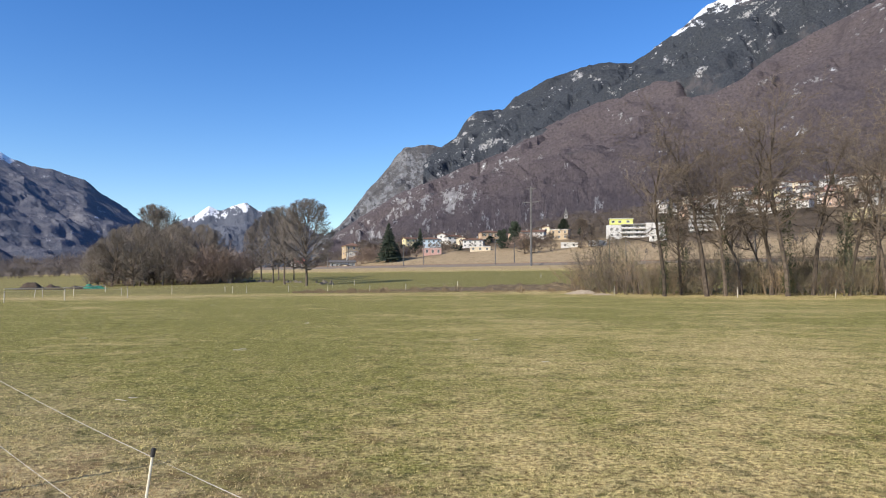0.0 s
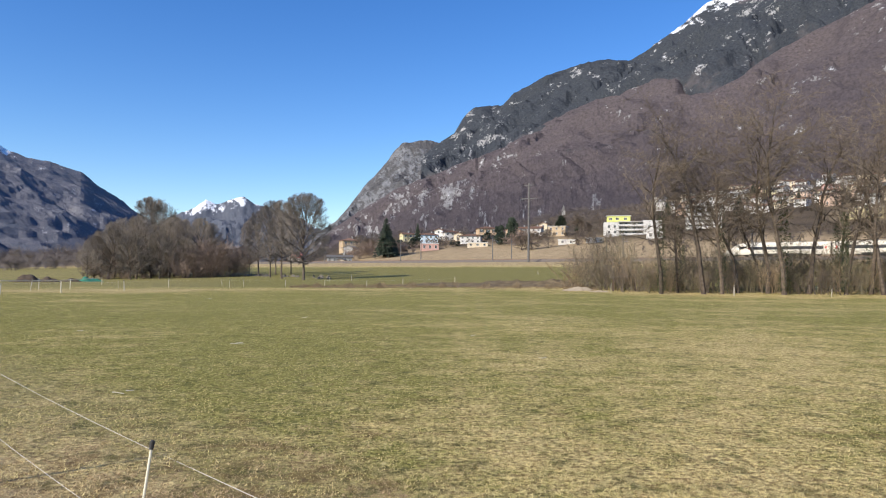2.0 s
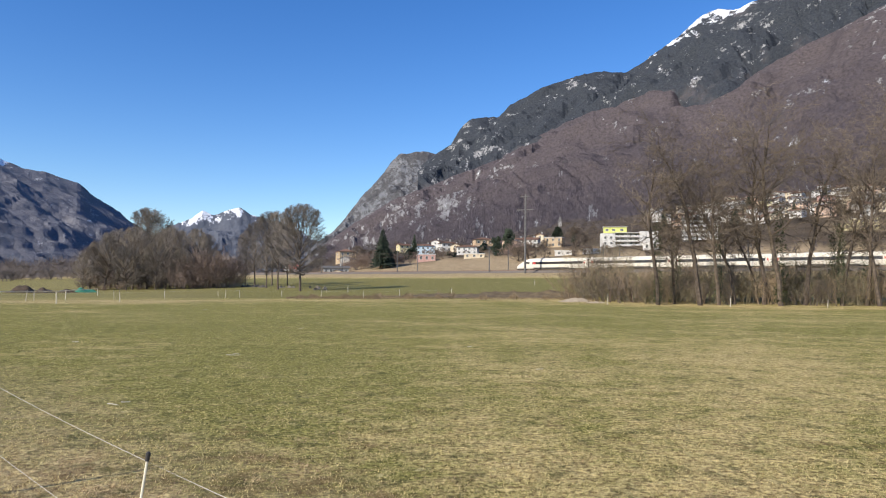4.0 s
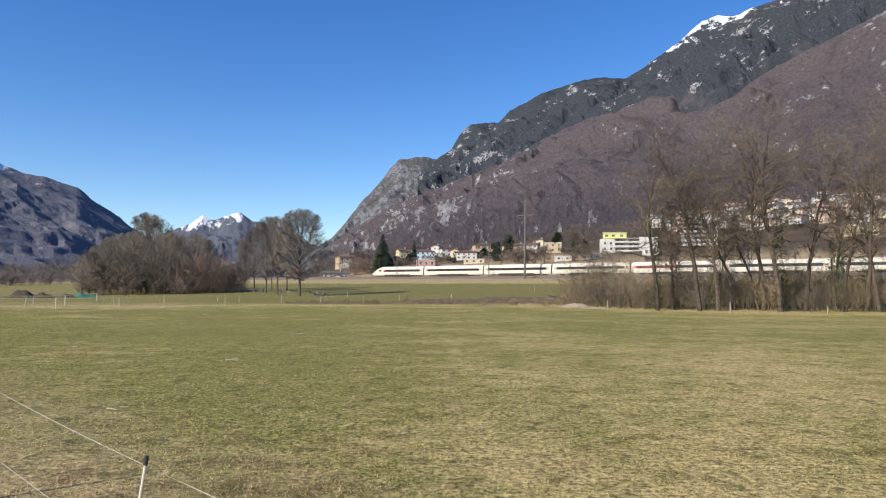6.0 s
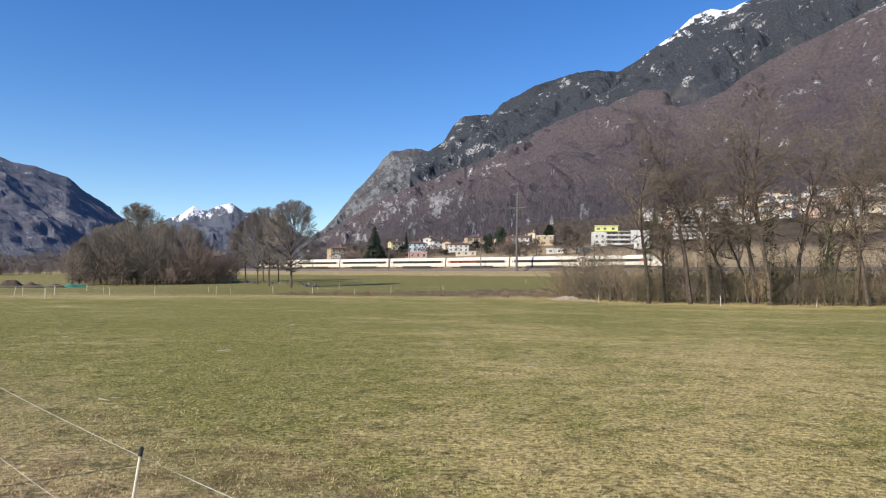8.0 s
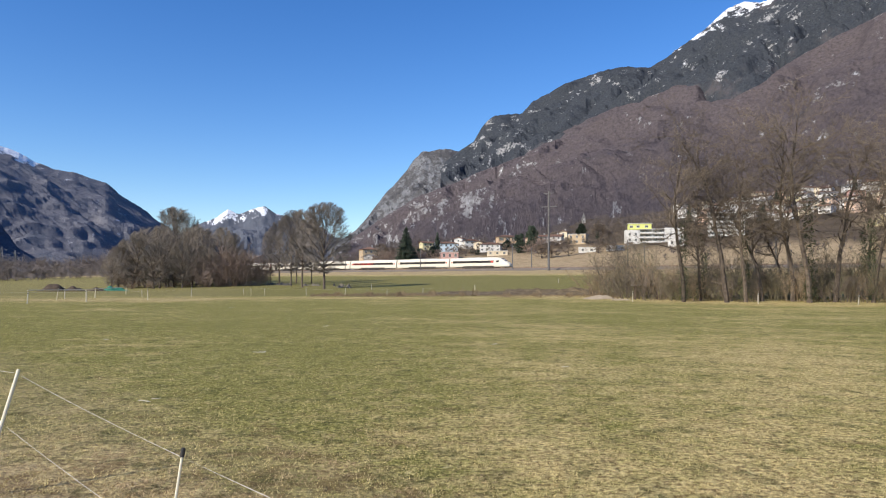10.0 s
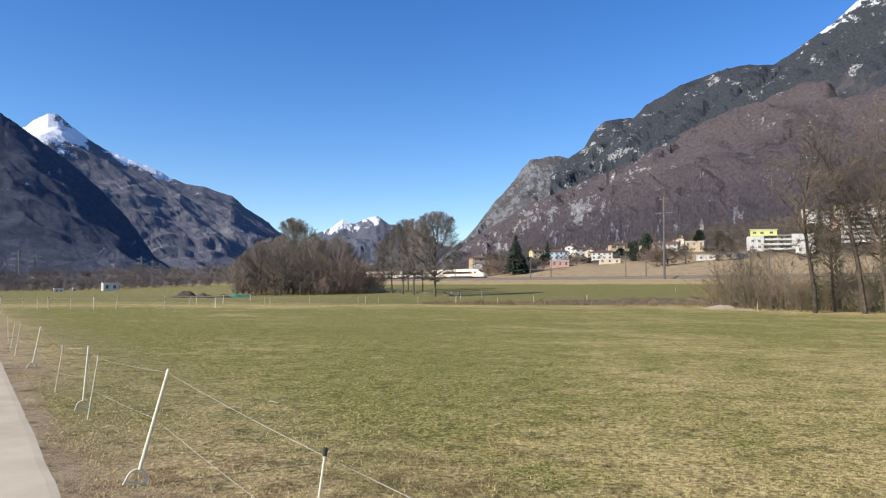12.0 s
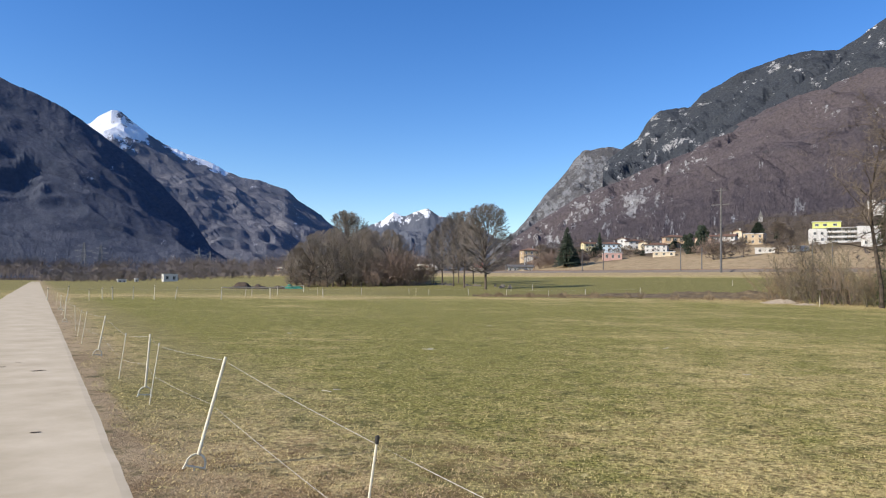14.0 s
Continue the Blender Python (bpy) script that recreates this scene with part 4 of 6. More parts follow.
def house(az, d, w, dep, h, wall, roof="gable", turn=0.0, storeys=2, bays=3, roof_mat=None, pitch=0.32, shutters=False, label="", lift=0.0, chimney=True, group="village houses"):
    """A rendered house: walls, overhanging roof, windows on the front and one flank, chimney."""
    x, y, z = spot(az, d)
    k = 0.84 if az > -12 and d < 400 else 1.0
    m = pose(x, y, z - 0.4 + lift, 0, 0, -az + turn) @ Matrix.Diagonal((k, k, k, 1))
    label = label or f"{wall} rendered house with a {'flat' if roof == 'flat' else 'tiled'} roof"
    ob = root("house", m, label, "house", group)
    bm = bmesh.new()
    hw, hd = w / 2, dep / 2
    rise = pitch * hd
    if roof == "gable":
        pts = [(-hd, -1.5), (hd, -1.5), (hd, h), (0, h + rise), (-hd, h)]
        a = [bm.verts.new((-hw, p[0], p[1])) for p in pts]
        b = [bm.verts.new((hw, p[0], p[1])) for p in pts]
        bm.faces.new(a[::-1])
        bm.faces.new(b)
        for i in range(5):
            j = (i + 1) % 5
            bm.faces.new((a[i], a[j], b[j], b[i]))
    else:
        box(bm, -hw, hw, -hd, hd, -1.5, h)
    part("wall", bm, WALLS[wall], ob)
    bm = bmesh.new()
    o, th = 0.6, 0.22
    if roof == "gable":
        for sgn in (-1, 1):
            ya, yb = 0.0, sgn * (hd + o)
            za, zb = h + rise + 0.03, h - rise * o / hd + 0.03
            vs = [bm.verts.new(p) for p in ((-hw - o, ya, za), (hw + o, ya, za), (hw + o, yb, zb), (-hw - o, yb, zb),
                                            (-hw - o, ya, za + th), (hw + o, ya, za + th), (hw + o, yb, zb + th), (-hw - o, yb, zb + th))]
            for q in ((0, 1, 2, 3), (7, 6, 5, 4), (0, 4, 5, 1), (1, 5, 6, 2), (2, 6, 7, 3), (3, 7, 4, 0)):
                bm.faces.new([vs[i] for i in q])
        bmesh.ops.recalc_face_normals(bm, faces=bm.faces)
    elif roof == "hip":
        k = max(hw - hd, 0.3)
        lo = [bm.verts.new((sx * (hw + o), sy * (hd + o), h + 0.01)) for sx, sy in ((-1, -1), (1, -1), (1, 1), (-1, 1))]
        hi = [bm.verts.new((sx * (hw + o), sy * (hd + o), h + th)) for sx, sy in ((-1, -1), (1, -1), (1, 1), (-1, 1))]
        t0, t1 = bm.verts.new((-k, 0, h + th + rise)), bm.verts.new((k, 0, h + th + rise))
        bm.faces.new(lo[::-1])
        for i in range(4):
            bm.faces.new((lo[i], lo[(i + 1) % 4], hi[(i + 1) % 4], hi[i]))
        for q in ((hi[0], hi[1], t1, t0), (hi[1], hi[2], t1), (hi[2], hi[3], t0, t1), (hi[3], hi[0], t0)):
            bm.faces.new(q)
    else:
        box(bm, -hw - 0.2, hw + 0.2, -hd - 0.2, hd + 0.2, h + 0.004, h + 0.35, 0.05)
    part("roof", bm, roof_mat or (MAT_ROOF if roof != "flat" else WALLS["white"]), ob)
    if chimney and roof != "flat":
        bm = bmesh.new()
        box(bm, hw * 0.3, hw * 0.3 + 0.7, -0.35, 0.35, h + rise * 0.4, h + rise + 1.1, 0.05)
        box(bm, hw * 0.3 - 0.1, hw * 0.3 + 0.8, -0.45, 0.45, h + rise + 1.1, h + rise + 1.25)
        part("chimney", bm, WALLS["grey"], ob)
    sh = h / storeys
    for s in range(storeys):
        for bnum in range(bays):
            wx = -hw + w * (bnum + 0.5) / bays
            put_window(ob, wx, -hd - 0.01, sh * (s + 0.55), min(1.3, w / bays * 0.45), sh * 0.52, 0, shutters)
        for sx in (-1, 1):
            put_window(ob, sx * (hw + 0.01), 0, sh * (s + 0.55), 1.2, sh * 0.5, 90 * sx, False)
    return ob


def build_village():
    house(-7.35, 450, 10.5, 10, 6.4, "ochre", "hip", 15, 2, 3, pitch=0.35, label="square ochre house with a low tiled roof")
    house(-2.75, 426, 6.7, 6.1, 4.6, "yellow", "gable", 20, 2, 2)
    house(-1.77, 429, 4.5, 4.1, 4.3, "white", "gable", 70, 2, 2)
    house(-0.99, 399, 12.5, 9.0, 5.4, "blue", "hip", 5, 2, 4)
    house(-0.89, 342, 10.0, 9.0, 3.9, "pink", "flat", 5, 1, 3, label="low reddish brick outbuilding at the field edge", chimney=False)
    house(0.03, 426, 6.0, 5.4, 5.2, "white", "gable", 65, 2, 2)
    house(0.84, 407, 8.6, 7.7, 4.5, "white", "hip", 15, 2, 3)
    house(1.55, 396, 6.6, 6.0, 4.5, "cream", "gable", 75, 2, 2)
    house(2.50, 370, 12.7, 9.0, 4.4, "white", "hip", -8, 2, 4)
    house(3.02, 340, 11.6, 9.0, 2.5, "cream", "flat", 0, 1, 3, label="low cream garage wall at the field edge", chimney=False)
    house(3.74, 391, 12.4, 9.0, 7.0, "orange", "hip", 12, 2, 3, shutters=True)
    house(5.99, 371, 11.2, 9.0, 5.8, "peach", "gable", 80, 2, 2)
    house(6.63, 378, 6.3, 5.7, 6.3, "white", "gable", 15, 2, 2)
    house(7.62, 387, 9.7, 8.7, 4.9, "white", "gable", -10, 2, 3)
    house(8.42, 400, 5.1, 4.5, 5.4, "cream", "gable", 70, 2, 2)
    house(9.48, 373, 10.9, 9.0, 6.0, "ochre", "flat", -12, 2, 3, label="ochre rendered block with a flat roof")
    house(10.16, 318, 8.8, 7.9, 2.4, "white", "flat", 0, 1, 2, chimney=False)
    house(12.37, 318, 9.3, 8.4, 2.3, "white", "flat", 0, 1, 3, chimney=False)
    house(16.96, 318, 8.0, 7.2, 3.4, "white", "flat", -6, 1, 2, chimney=False)
    house(-7.20, 439, 6.9, 6.2, 2.4, "grey", "gable", 60, 1, 2, roof_mat=MAT_ROOF_GREY, chimney=False)
    house(-11.6, 350, 6.0, 7, 4.4, "white", "gable", 25, 2, 2, roof_mat=WALLS["red"], pitch=0.8, label="red and white gabled house by the railway")
    house(-8.1, 318, 13, 6, 3.2, "grey", "gable", 0, 1, 5, roof_mat=MAT_ROOF_GREY, label="long low grey shed by the railway")
    house(-7.9, 296, 3.6, 3.6, 2.2, "cream", "gable", 70, 1, 1, roof_mat=MAT_ROOF_GREY, label="small pale hut beside the railway", chimney=False)
    house(-35.45, 344, 6.0, 5, 3.2, "white", "flat", 10, 1, 2, label="small white flat-roofed building on the valley floor", lift=0.2, chimney=False)
    house(-38.74, 352, 3.6, 2.2, 1.4, "white", "flat", 10, 1, 2, label="low white flat-roofed hut at the field edge", chimney=False)
    house(-37.75, 352, 1.4, 1.6, 1.6, "white", "flat", 10, 1, 1, label="small white flat-roofed hut at the field edge", chimney=False)
    # further houses up the slope, thicker towards the right
    rv = random.Random(77)
    cols = ["white"] * 8 + ["cream"] * 3 + ["peach", "peach", "yellow", "pink"]
    taken = []
    tries = 0
    while len(taken) < 125 and tries < 3000:
        tries += 1
        az = rv.uniform(11, 42)
        d = rv.uniform(415, 600)
        if az < 17.2 or (az < 19 and d < 480):
            continue
        x, y, z = spot(az, d)
        if any((x - a) ** 2 + (y - b) ** 2 < 12.5 ** 2 for a, b in taken):
            continue
        taken.append((x, y))
        house(az, d, rv.uniform(6, 9.5), rv.uniform(6, 8), rv.choice((3.6, 4.2, 4.6, 5.8)), rv.choice(cols), rv.choice(("gable", "gable", "hip")), rv.uniform(-50, 60), 2, rv.choice((2, 3)),
              roof_mat=rv.choice((MAT_ROOF, MAT_ROOF, MAT_ROOF_GREY)), chimney=rv.random() < 0.5)
    house(31.2, 345, 15, 8, 5.4, "yellow", "flat", 0, 2, 5, label="long yellow house on the slope")


build_village()


def apartment_block():
    """White block with deep balconies and a lime-yellow storey on top."""
    x, y, z = spot(15.25, 348)
    ob = root("apartment_block", pose(x, y, z - 0.6, 0, 0, -11) @ Matrix.Diagonal((0.765, 0.765, 0.73, 1)), "white three-part apartment block with a lime-yellow top storey", "building")
    def body(name, x0, x1, y0, y1, z0, z1, mat, label=""):
        bm = bmesh.new()
        box(bm, x0, x1, y0, y1, z0, z1, 0.05)
        return part(name, bm, mat, ob, label)
    body("wall", -17.5, -8.6, -6, 6, -3, 8.4, WALLS["white"])
    body("wall", 6.0, 17.0, -6, 6, -3, 9.6, WALLS["white"])
    body("wall", -8.6, 6.0, -2.5, 6, -3, 8.8, WALLS["grey"])
    body("top_storey", -15.5, -1.5, -4, 5, 8.81, 12.6, WALLS["lime"], "lime-yellow top storey")
    body("roof", -16, -1, -4.5, 5.5, 12.61, 12.9, WALLS["white"])
    for k, zz in enumerate((0.0, 2.9, 5.8, 8.7)):
        body("balcony_slab", -8.58, 5.98, -6.2, -2.52, zz, zz + 0.3, WALLS["white"])
        if k < 3:
            body("balustrade", -8.58, 5.98, -6.2, -6.05, zz + 0.31, zz + 1.2, WALLS["white"])
    for px in (-1.5,):
        body("pillar", px, px + 0.4, -6.0, -5.6, 0.31, 8.69, WALLS["white"])
    for zz in (2.0, 5.6):
        for wx in (-14.6, -11.0, 9.5):
            put_window(ob, wx, -6.02, zz, 1.5, 1.7, 0, False)
    for wx in (-13.5, -9.5, -4.5):
        put_window(ob, wx, -4.02, 10.7, 2.0, 1.5, 0, False)
    for wx in (-7, -4, 1, 4):
        for zz in (1.6, 4.5, 7.3):
            put_window(ob, wx, -2.52, zz, 1.8, 1.9, 0, False)


def banded_block():
    x, y, z = spot(20.5, 350)
    ob = root("apartment_block", pose(x, y, z - 0.6, 0, 0, -20) @ Matrix.Diagonal((0.86, 0.86, 0.8, 1)), "white multi-storey apartment block with white balcony bands", "building")
    bm = bmesh.new()
    box(bm, -9, 9, -4, 6, -3, 13.5)
    part("wall", bm, WALLS["grey"], ob)
    for k in range(5):
        bm = bmesh.new()
        box(bm, -9.2, 9.2, -5.6, -4.02, 2.6 * k + 0.3, 2.6 * k + 1.6, 0.05)
        part("balcony", bm, WALLS["white"], ob)
        for wx in (-6.5, -2.2, 2.2, 6.5):
            put_window(ob, wx, -4.02, 2.6 * k + 2.0, 2.2, 1.4, 0, False)
    bm = bmesh.new()
    box(bm, -9.4, 9.4, -5.8, 6.2, 13.51, 13.9, 0.05)
    part("roof", bm, WALLS["white"], ob)


def church_tower():
    x, y, z = spot(9.9, 560)
    ob = root("church_tower", pose(x, y, 44.0, 0, 0, -10) @ Matrix.Diagonal((0.75, 0.75, 0.75, 1)), "slender grey stone church tower with a pointed spire", "tower")
    bm = bmesh.new()
    box(bm, -1.9, 1.9, -1.9, 1.9, -2, 13.5, 0.08)
    part("wall", bm, WALLS["grey"], ob)
    bm = bmesh.new()
    box(bm, -2.2, 2.2, -2.2, 2.2, 13.51, 13.9)
    bmesh.ops.create_cone(bm, cap_ends=True, segments=4, radius1=2.6, radius2=0.05, depth=6, matrix=Matrix.Translation((0, 0, 16.9)) @ pose(0, 0, 0, 0, 0, 45))
    part("spire", bm, MAT_ROOF_GREY, ob)
    put_window(ob, 0, -1.92, 11, 1.1, 2.0, 0, False)


apartment_block()
banded_block()
church_tower()


# ---- railway ----
def sweep_strip(name, profile, s0, s1, step, material, label, category, smooth_faces=False):
    ss = np.arange(s0, s1 + step, step)
    n = len(profile)
    verts, faces = [], []
    for s in ss:
        for q, z in profile:
            x, y = on_line(s, q)
            verts.append((x, y, z))
    for i in range(len(ss) - 1):
        for k in range(n - 1):
            faces.append((i * n + k, (i + 1) * n + k, (i + 1) * n + k + 1, i * n + k + 1))
    return tagged(new(name, mesh_of(name, verts, faces, material, smooth_faces)), label, category, kind="structure")


S0, S1 = -330, 470
sweep_strip("ballast_bed", [(7.0, 5.6), (3.0, RAIL_Z - 0.25), (-7.0, RAIL_Z - 0.25), (-9.5, 6.4)], S0, S1, 8, MAT_BALLAST, "grey-brown ballast bed of the double railway track", "track bed")
for _q in (0.72, -0.72, -3.3, -4.74):
    sweep_strip("rail", [(_q + 0.04, RAIL_Z - 0.26), (_q + 0.035, RAIL_Z), (_q - 0.035, RAIL_Z), (_q - 0.04, RAIL_Z - 0.26)], S0, S1, 20, MAT_RAIL, "rusty steel rail on ballast", "rail")


def mast(s, q, arm):
    x, y = on_line(s, q)
    ob = root("catenary_mast", pose(x, y, RAIL_Z - 0.9, 0, 0, math.degrees(math.atan2(TDIR[1], TDIR[0]))), "slim grey railway catenary mast with a bracket arm", "mast", "catenary masts")
    bm = bmesh.new()
    tube(bm, (0, 0, -0.6), (0, 0, 8.6), 0.19, 0.14, 6)
    part("pole", bm, MAT_POLE, ob)
    bm = bmesh.new()
    tube(bm, (0, 0, 7.4), (0, arm, 6.9), 0.04, 0.04, 5)
    tube(bm, (0, 0, 6.3), (0, arm, 6.5), 0.035, 0.035, 5)
    tube(bm, (0, arm * 0.7, 7.05), (0, arm * 0.95, 6.3), 0.03, 0.03, 5)
    part("bracket", bm, MAT_STEEL, ob)


for _k in range(-5, 8):
    mast(66.5 + 41.6 * _k, 3.6, 3.4)
    mast(66.5 + 41.6 * _k, -8.2, 3.4)
for _q in (0.1, -4.0):
    for _h in (6.0, 7.4):
        _bm = bmesh.new()
        xa, ya = on_line(S0, _q)
        xb, yb = on_line(S1, _q)
        tube(_bm, (xa, ya, RAIL_Z + _h - 0.4), (xb, yb, RAIL_Z + _h - 0.4), 0.012, 0.012, 4)
        tagged(new("overhead_wire", bm_mesh("overhead_wire", _bm, MAT_RAIL)), "thin overhead contact wire above the railway", "wire")


def power_pole():
    x, y, z = spot(7.12, 226)
    ob = root("power_pole", pose(x, y, z - 0.3, 0, 0.3, -35), "tall grey power line pole with two crossarms", "utility pole")
    bm = bmesh.new()
    tube(bm, (0, 0, -0.5), (0, 0, 25.6), 0.38, 0.26, 10)
    part("pole", bm, MAT_POLE, ob)
    for zz, L in ((24.9, 1.7), (20.6, 2.9)):
        bm = bmesh.new()
        box(bm, -L, L, -0.1, 0.1, zz - 0.11, zz + 0.11, 0.02)
        tube(bm, (0, 0, zz - 1.2), (L * 0.6, 0, zz - 0.1), 0.05, 0.05, 5)
        tube(bm, (0, 0, zz - 1.2), (-L * 0.6, 0, zz - 0.1), 0.05, 0.05, 5)
        part("crossarm", bm, MAT_POLE, ob)
        for sx in (-1, 1):
            bm = bmesh.new()
            tube(bm, (sx * (L - 0.2), 0, zz + 0.1), (sx * (L - 0.2), 0, zz + 0.55), 0.10, 0.06, 8)
            part("insulator", bm, MAT_DARKWOOD, ob)


power_pole()


def pylon(az, d, h):
    x, y, z = spot(az, d)
    ob = root("pylon", pose(x, y, z, 0, 0, 20), "distant grey lattice electricity pylon", "pylon", "pylons")
    bm = bmesh.new()
    w0, w1 = h * 0.09, h * 0.012
    n = 7
    cs = ((-1, -1), (1, -1), (1, 1), (-1, 1))
    for i in range(n):
        za, zb = h * i / n, h * (i + 1) / n
        wa, wb = w0 + (w1 - w0) * i / n, w0 + (w1 - w0) * (i + 1) / n
        for k in range(4):
            a, b = cs[k], cs[(k + 1) % 4]
            tube(bm, (a[0] * wa, a[1] * wa, za), (a[0] * wb, a[1] * wb, zb), 0.22, 0.22, 3)
            tube(bm, (a[0] * wa, a[1] * wa, za), (b[0] * wb, b[1] * wb, zb), 0.14, 0.14, 3)
    part("tower", bm, MAT_PYLON, ob)
    for k, (f, L) in enumerate(((0.62, 0.20), (0.77, 0.24), (0.91, 0.15))):
        bm = bmesh.new()
        for sx in (-1, 1):
            tube(bm, (0, 0, h * f + 1.0), (sx * h * L, 0, h * f), 0.2, 0.14, 3)
            tube(bm, (0, 0, h * f - 0.6), (sx * h * L, 0, h * f), 0.2, 0.14, 3)
        part("crossarm", bm, MAT_PYLON, ob)


for _az, _d, _h in ((-41.3, 640, 30), (-40.2, 640, 28), (-33.4, 720, 30), (-32.6, 720, 27)):
    pylon(_az, _d, _h)


# ---- train: seven cars, running towards the left ----
CAR = 26.6


def car_section(x, zs, ys, lift=0.0):
    prof = [(1.30, 0.42), (1.42, 0.9), (1.43, 1.5), (1.38, 2.3), (1.27, 2.95), (1.02, 3.42), (0.55, 3.66)]
    pts = [(-a, b) for a, b in prof] + [(a, b) for a, b in prof[::-1]]
    return [(x, a * ys, 0.42 + (b - 0.42) * zs + lift) for a, b in pts]


def skin(bm, sections):
    rings = [[bm.verts.new(p) for p in s] for s in sections]
    n = len(rings[0])
    for a, b in zip(rings, rings[1:]):
        for k in range(n):
            bm.faces.new((a[k], b[k], b[(k + 1) % n], a[(k + 1) % n]))
    bm.faces.new(rings[0])
    bm.faces.new(rings[-1][::-1])
    bmesh.ops.recalc_face_normals(bm, faces=bm.faces)


def side_y(z):
    return float(np.interp(z, [0.42, 0.9, 1.5, 2.3, 2.95, 3.42], [1.30, 1.42, 1.43, 1.38, 1.27, 1.02]))


def side_panel(bm, x0, x1, z0, z1, proud, sgn):
    """A thin panel that follows the car's side."""
    zs = np.linspace(z0, z1, 4)
    outer = [[bm.verts.new((x, sgn * (side_y(z) + proud), z)) for z in zs] for x in (x0, x1)]
    inner = [[bm.verts.new((x, sgn * (side_y(z) - 0.03), z)) for z in zs] for x in (x0, x1)]
    for k in range(3):
        bm.faces.new((outer[0][k], outer[1][k], outer[1][k + 1], outer[0][k + 1]))
    ring_o = [outer[0][0], outer[1][0], *outer[1][1:], *outer[0][:0:-1]]
    ring_i = [inner[0][0], inner[1][0], *inner[1][1:], *inner[0][:0:-1]]
    for k in range(len(ring_o)):
        j = (k + 1) % len(ring_o)
        bm.faces.new((ring_o[k], ring_i[k], ring_i[j], ring_o[j]))
    bmesh.ops.recalc_face_normals(bm, faces=bm.faces)


def build_train():
    train = root("train", Matrix(), "white seven-car express train with dark window bands and red accents", "train")
    for c in range(7):
        x0, x1 = c * CAR + 0.25, (c + 1) * CAR - 0.25
        bm = bmesh.new()
        sec = []
        nose = [(0.0, 0.16, 0.42), (0.25, 0.30, 0.62), (0.8, 0.42, 0.78), (1.6, 0.55, 0.88), (2.6, 0.74, 0.95), (3.8, 0.91, 0.99), (5.2, 1.0, 1.0)]
        if c == 0:
            sec = [car_section(x0 + a, zs, ys) for a, zs, ys in nose] + [car_section(x1, 1, 1)]
        elif c == 6:
            sec = [car_section(x0, 1, 1)] + [car_section(x1 - a, zs, ys) for a, zs, ys in nose[::-1]]
        else:
            sec = [car_section(x0, 0.985, 0.97), car_section(x0 + 0.2, 1, 1), car_section(x1 - 0.2, 1, 1), car_section(x1, 0.985, 0.97)]
        skin(bm, sec)
        car = part("car", bm, MAT_TRAIN, train, "white train car with a dark window band")
        g0 = x0 + (6.4 if c == 0 else 1.55)
        g1 = x1 - (6.4 if c == 6 else 1.55)
        for sgn in (-1, 1):
            bm = bmesh.new()
            side_panel(bm, g0, g1, 1.74, 2.56, 0.015, sgn)
            part("window_band", bm, MAT_TRAIN_GLASS, car, "dark tinted window band")
            for k in range(8):
                bm = bmesh.new()
                xm = g0 + (g1 - g0) * (k + 1) / 9
                side_panel(bm, xm - 0.12, xm + 0.12, 1.80, 2.50, 0.024, sgn)
                part("window_pillar", bm, MAT_TRAIN_UNDER, car)
            for xd in ((x0 + 0.55, x1 - 1.45) if 0 < c < 6 else ((x1 - 1.45,) if c == 0 else (x0 + 0.55,))):
                bm = bmesh.new()
                side_panel(bm, xd, xd + 0.9, 0.75, 2.75, 0.012, sgn)
                door = part("door", bm, MAT_TRAIN, car)
                bm = bmesh.new()
                side_panel(bm, xd + 0.22, xd + 0.68, 1.85, 2.4, 0.02, sgn)
                part("door_window", bm, MAT_TRAIN_RED, car, "red door panel")
            if c == 4:
                # rows of small red marks along the windows
                for k in range(12):
                    for z0, z1 in ((2.26, 2.46), (1.86, 2.02)):
                        bm = bmesh.new()
                        xk = x0 + 1.2 + 1.05 * k
                        side_panel(bm, xk, xk + (0.75, 0.4, 0.6)[k % 3], z0, z1, 0.034, sgn)
                        part("red_mark", bm, MAT_TRAIN_RED, car, "small red mark on the window band")
            if c in (0, 6):
                xe = x0 + 4.1 if c == 0 else x1 - 5.3
                bm = bmesh.new()
                side_panel(bm, xe, xe + 1.2, 1.95, 2.55, 0.02, sgn)
                part("cab_window", bm, MAT_TRAIN_GLASS, car)
                xr = x0 + 6.6 if c == 0 else x1 - 7.6
                bm = bmesh.new()
                side_panel(bm, xr, xr + 1.0, 1.85, 2.4, 0.03, sgn)
                part("red_panel", bm, MAT_TRAIN_RED, car, "small red plate")
        for xb in (x0 + 4.2, x1 - 4.2):
            bm = bmesh.new()
            box(bm, xb - 1.9, xb + 1.9, -1.15, 1.15, 0.34, 0.62, 0.06)
            for dx in (-1.3, 1.3):
                for sy in (-0.75, 0.75):
                    bmesh.ops.create_cone(bm, cap_ends=True, segments=12, radius1=0.43, radius2=0.43, depth=0.13, matrix=pose(xb + dx, sy, 0.43, 90))
            part("bogie", bm, MAT_TRAIN_UNDER, car, "dark bogie")
        bm = bmesh.new()
        box(bm, x0 + (6.3 if c else 6.8), x1 - 6.3, -1.44, 1.44, 0.14, 0.72, 0.05)
        part("underframe", bm, MAT_TRAIN_UNDER, car, "dark equipment under the floor")
        bm = bmesh.new()
        box(bm, x0 + 7, x1 - 7, -0.5, 0.5, 3.6, 3.78, 0.05)
        part("roof_unit", bm, MAT_TRAIN_GREY, car, "grey roof equipment")
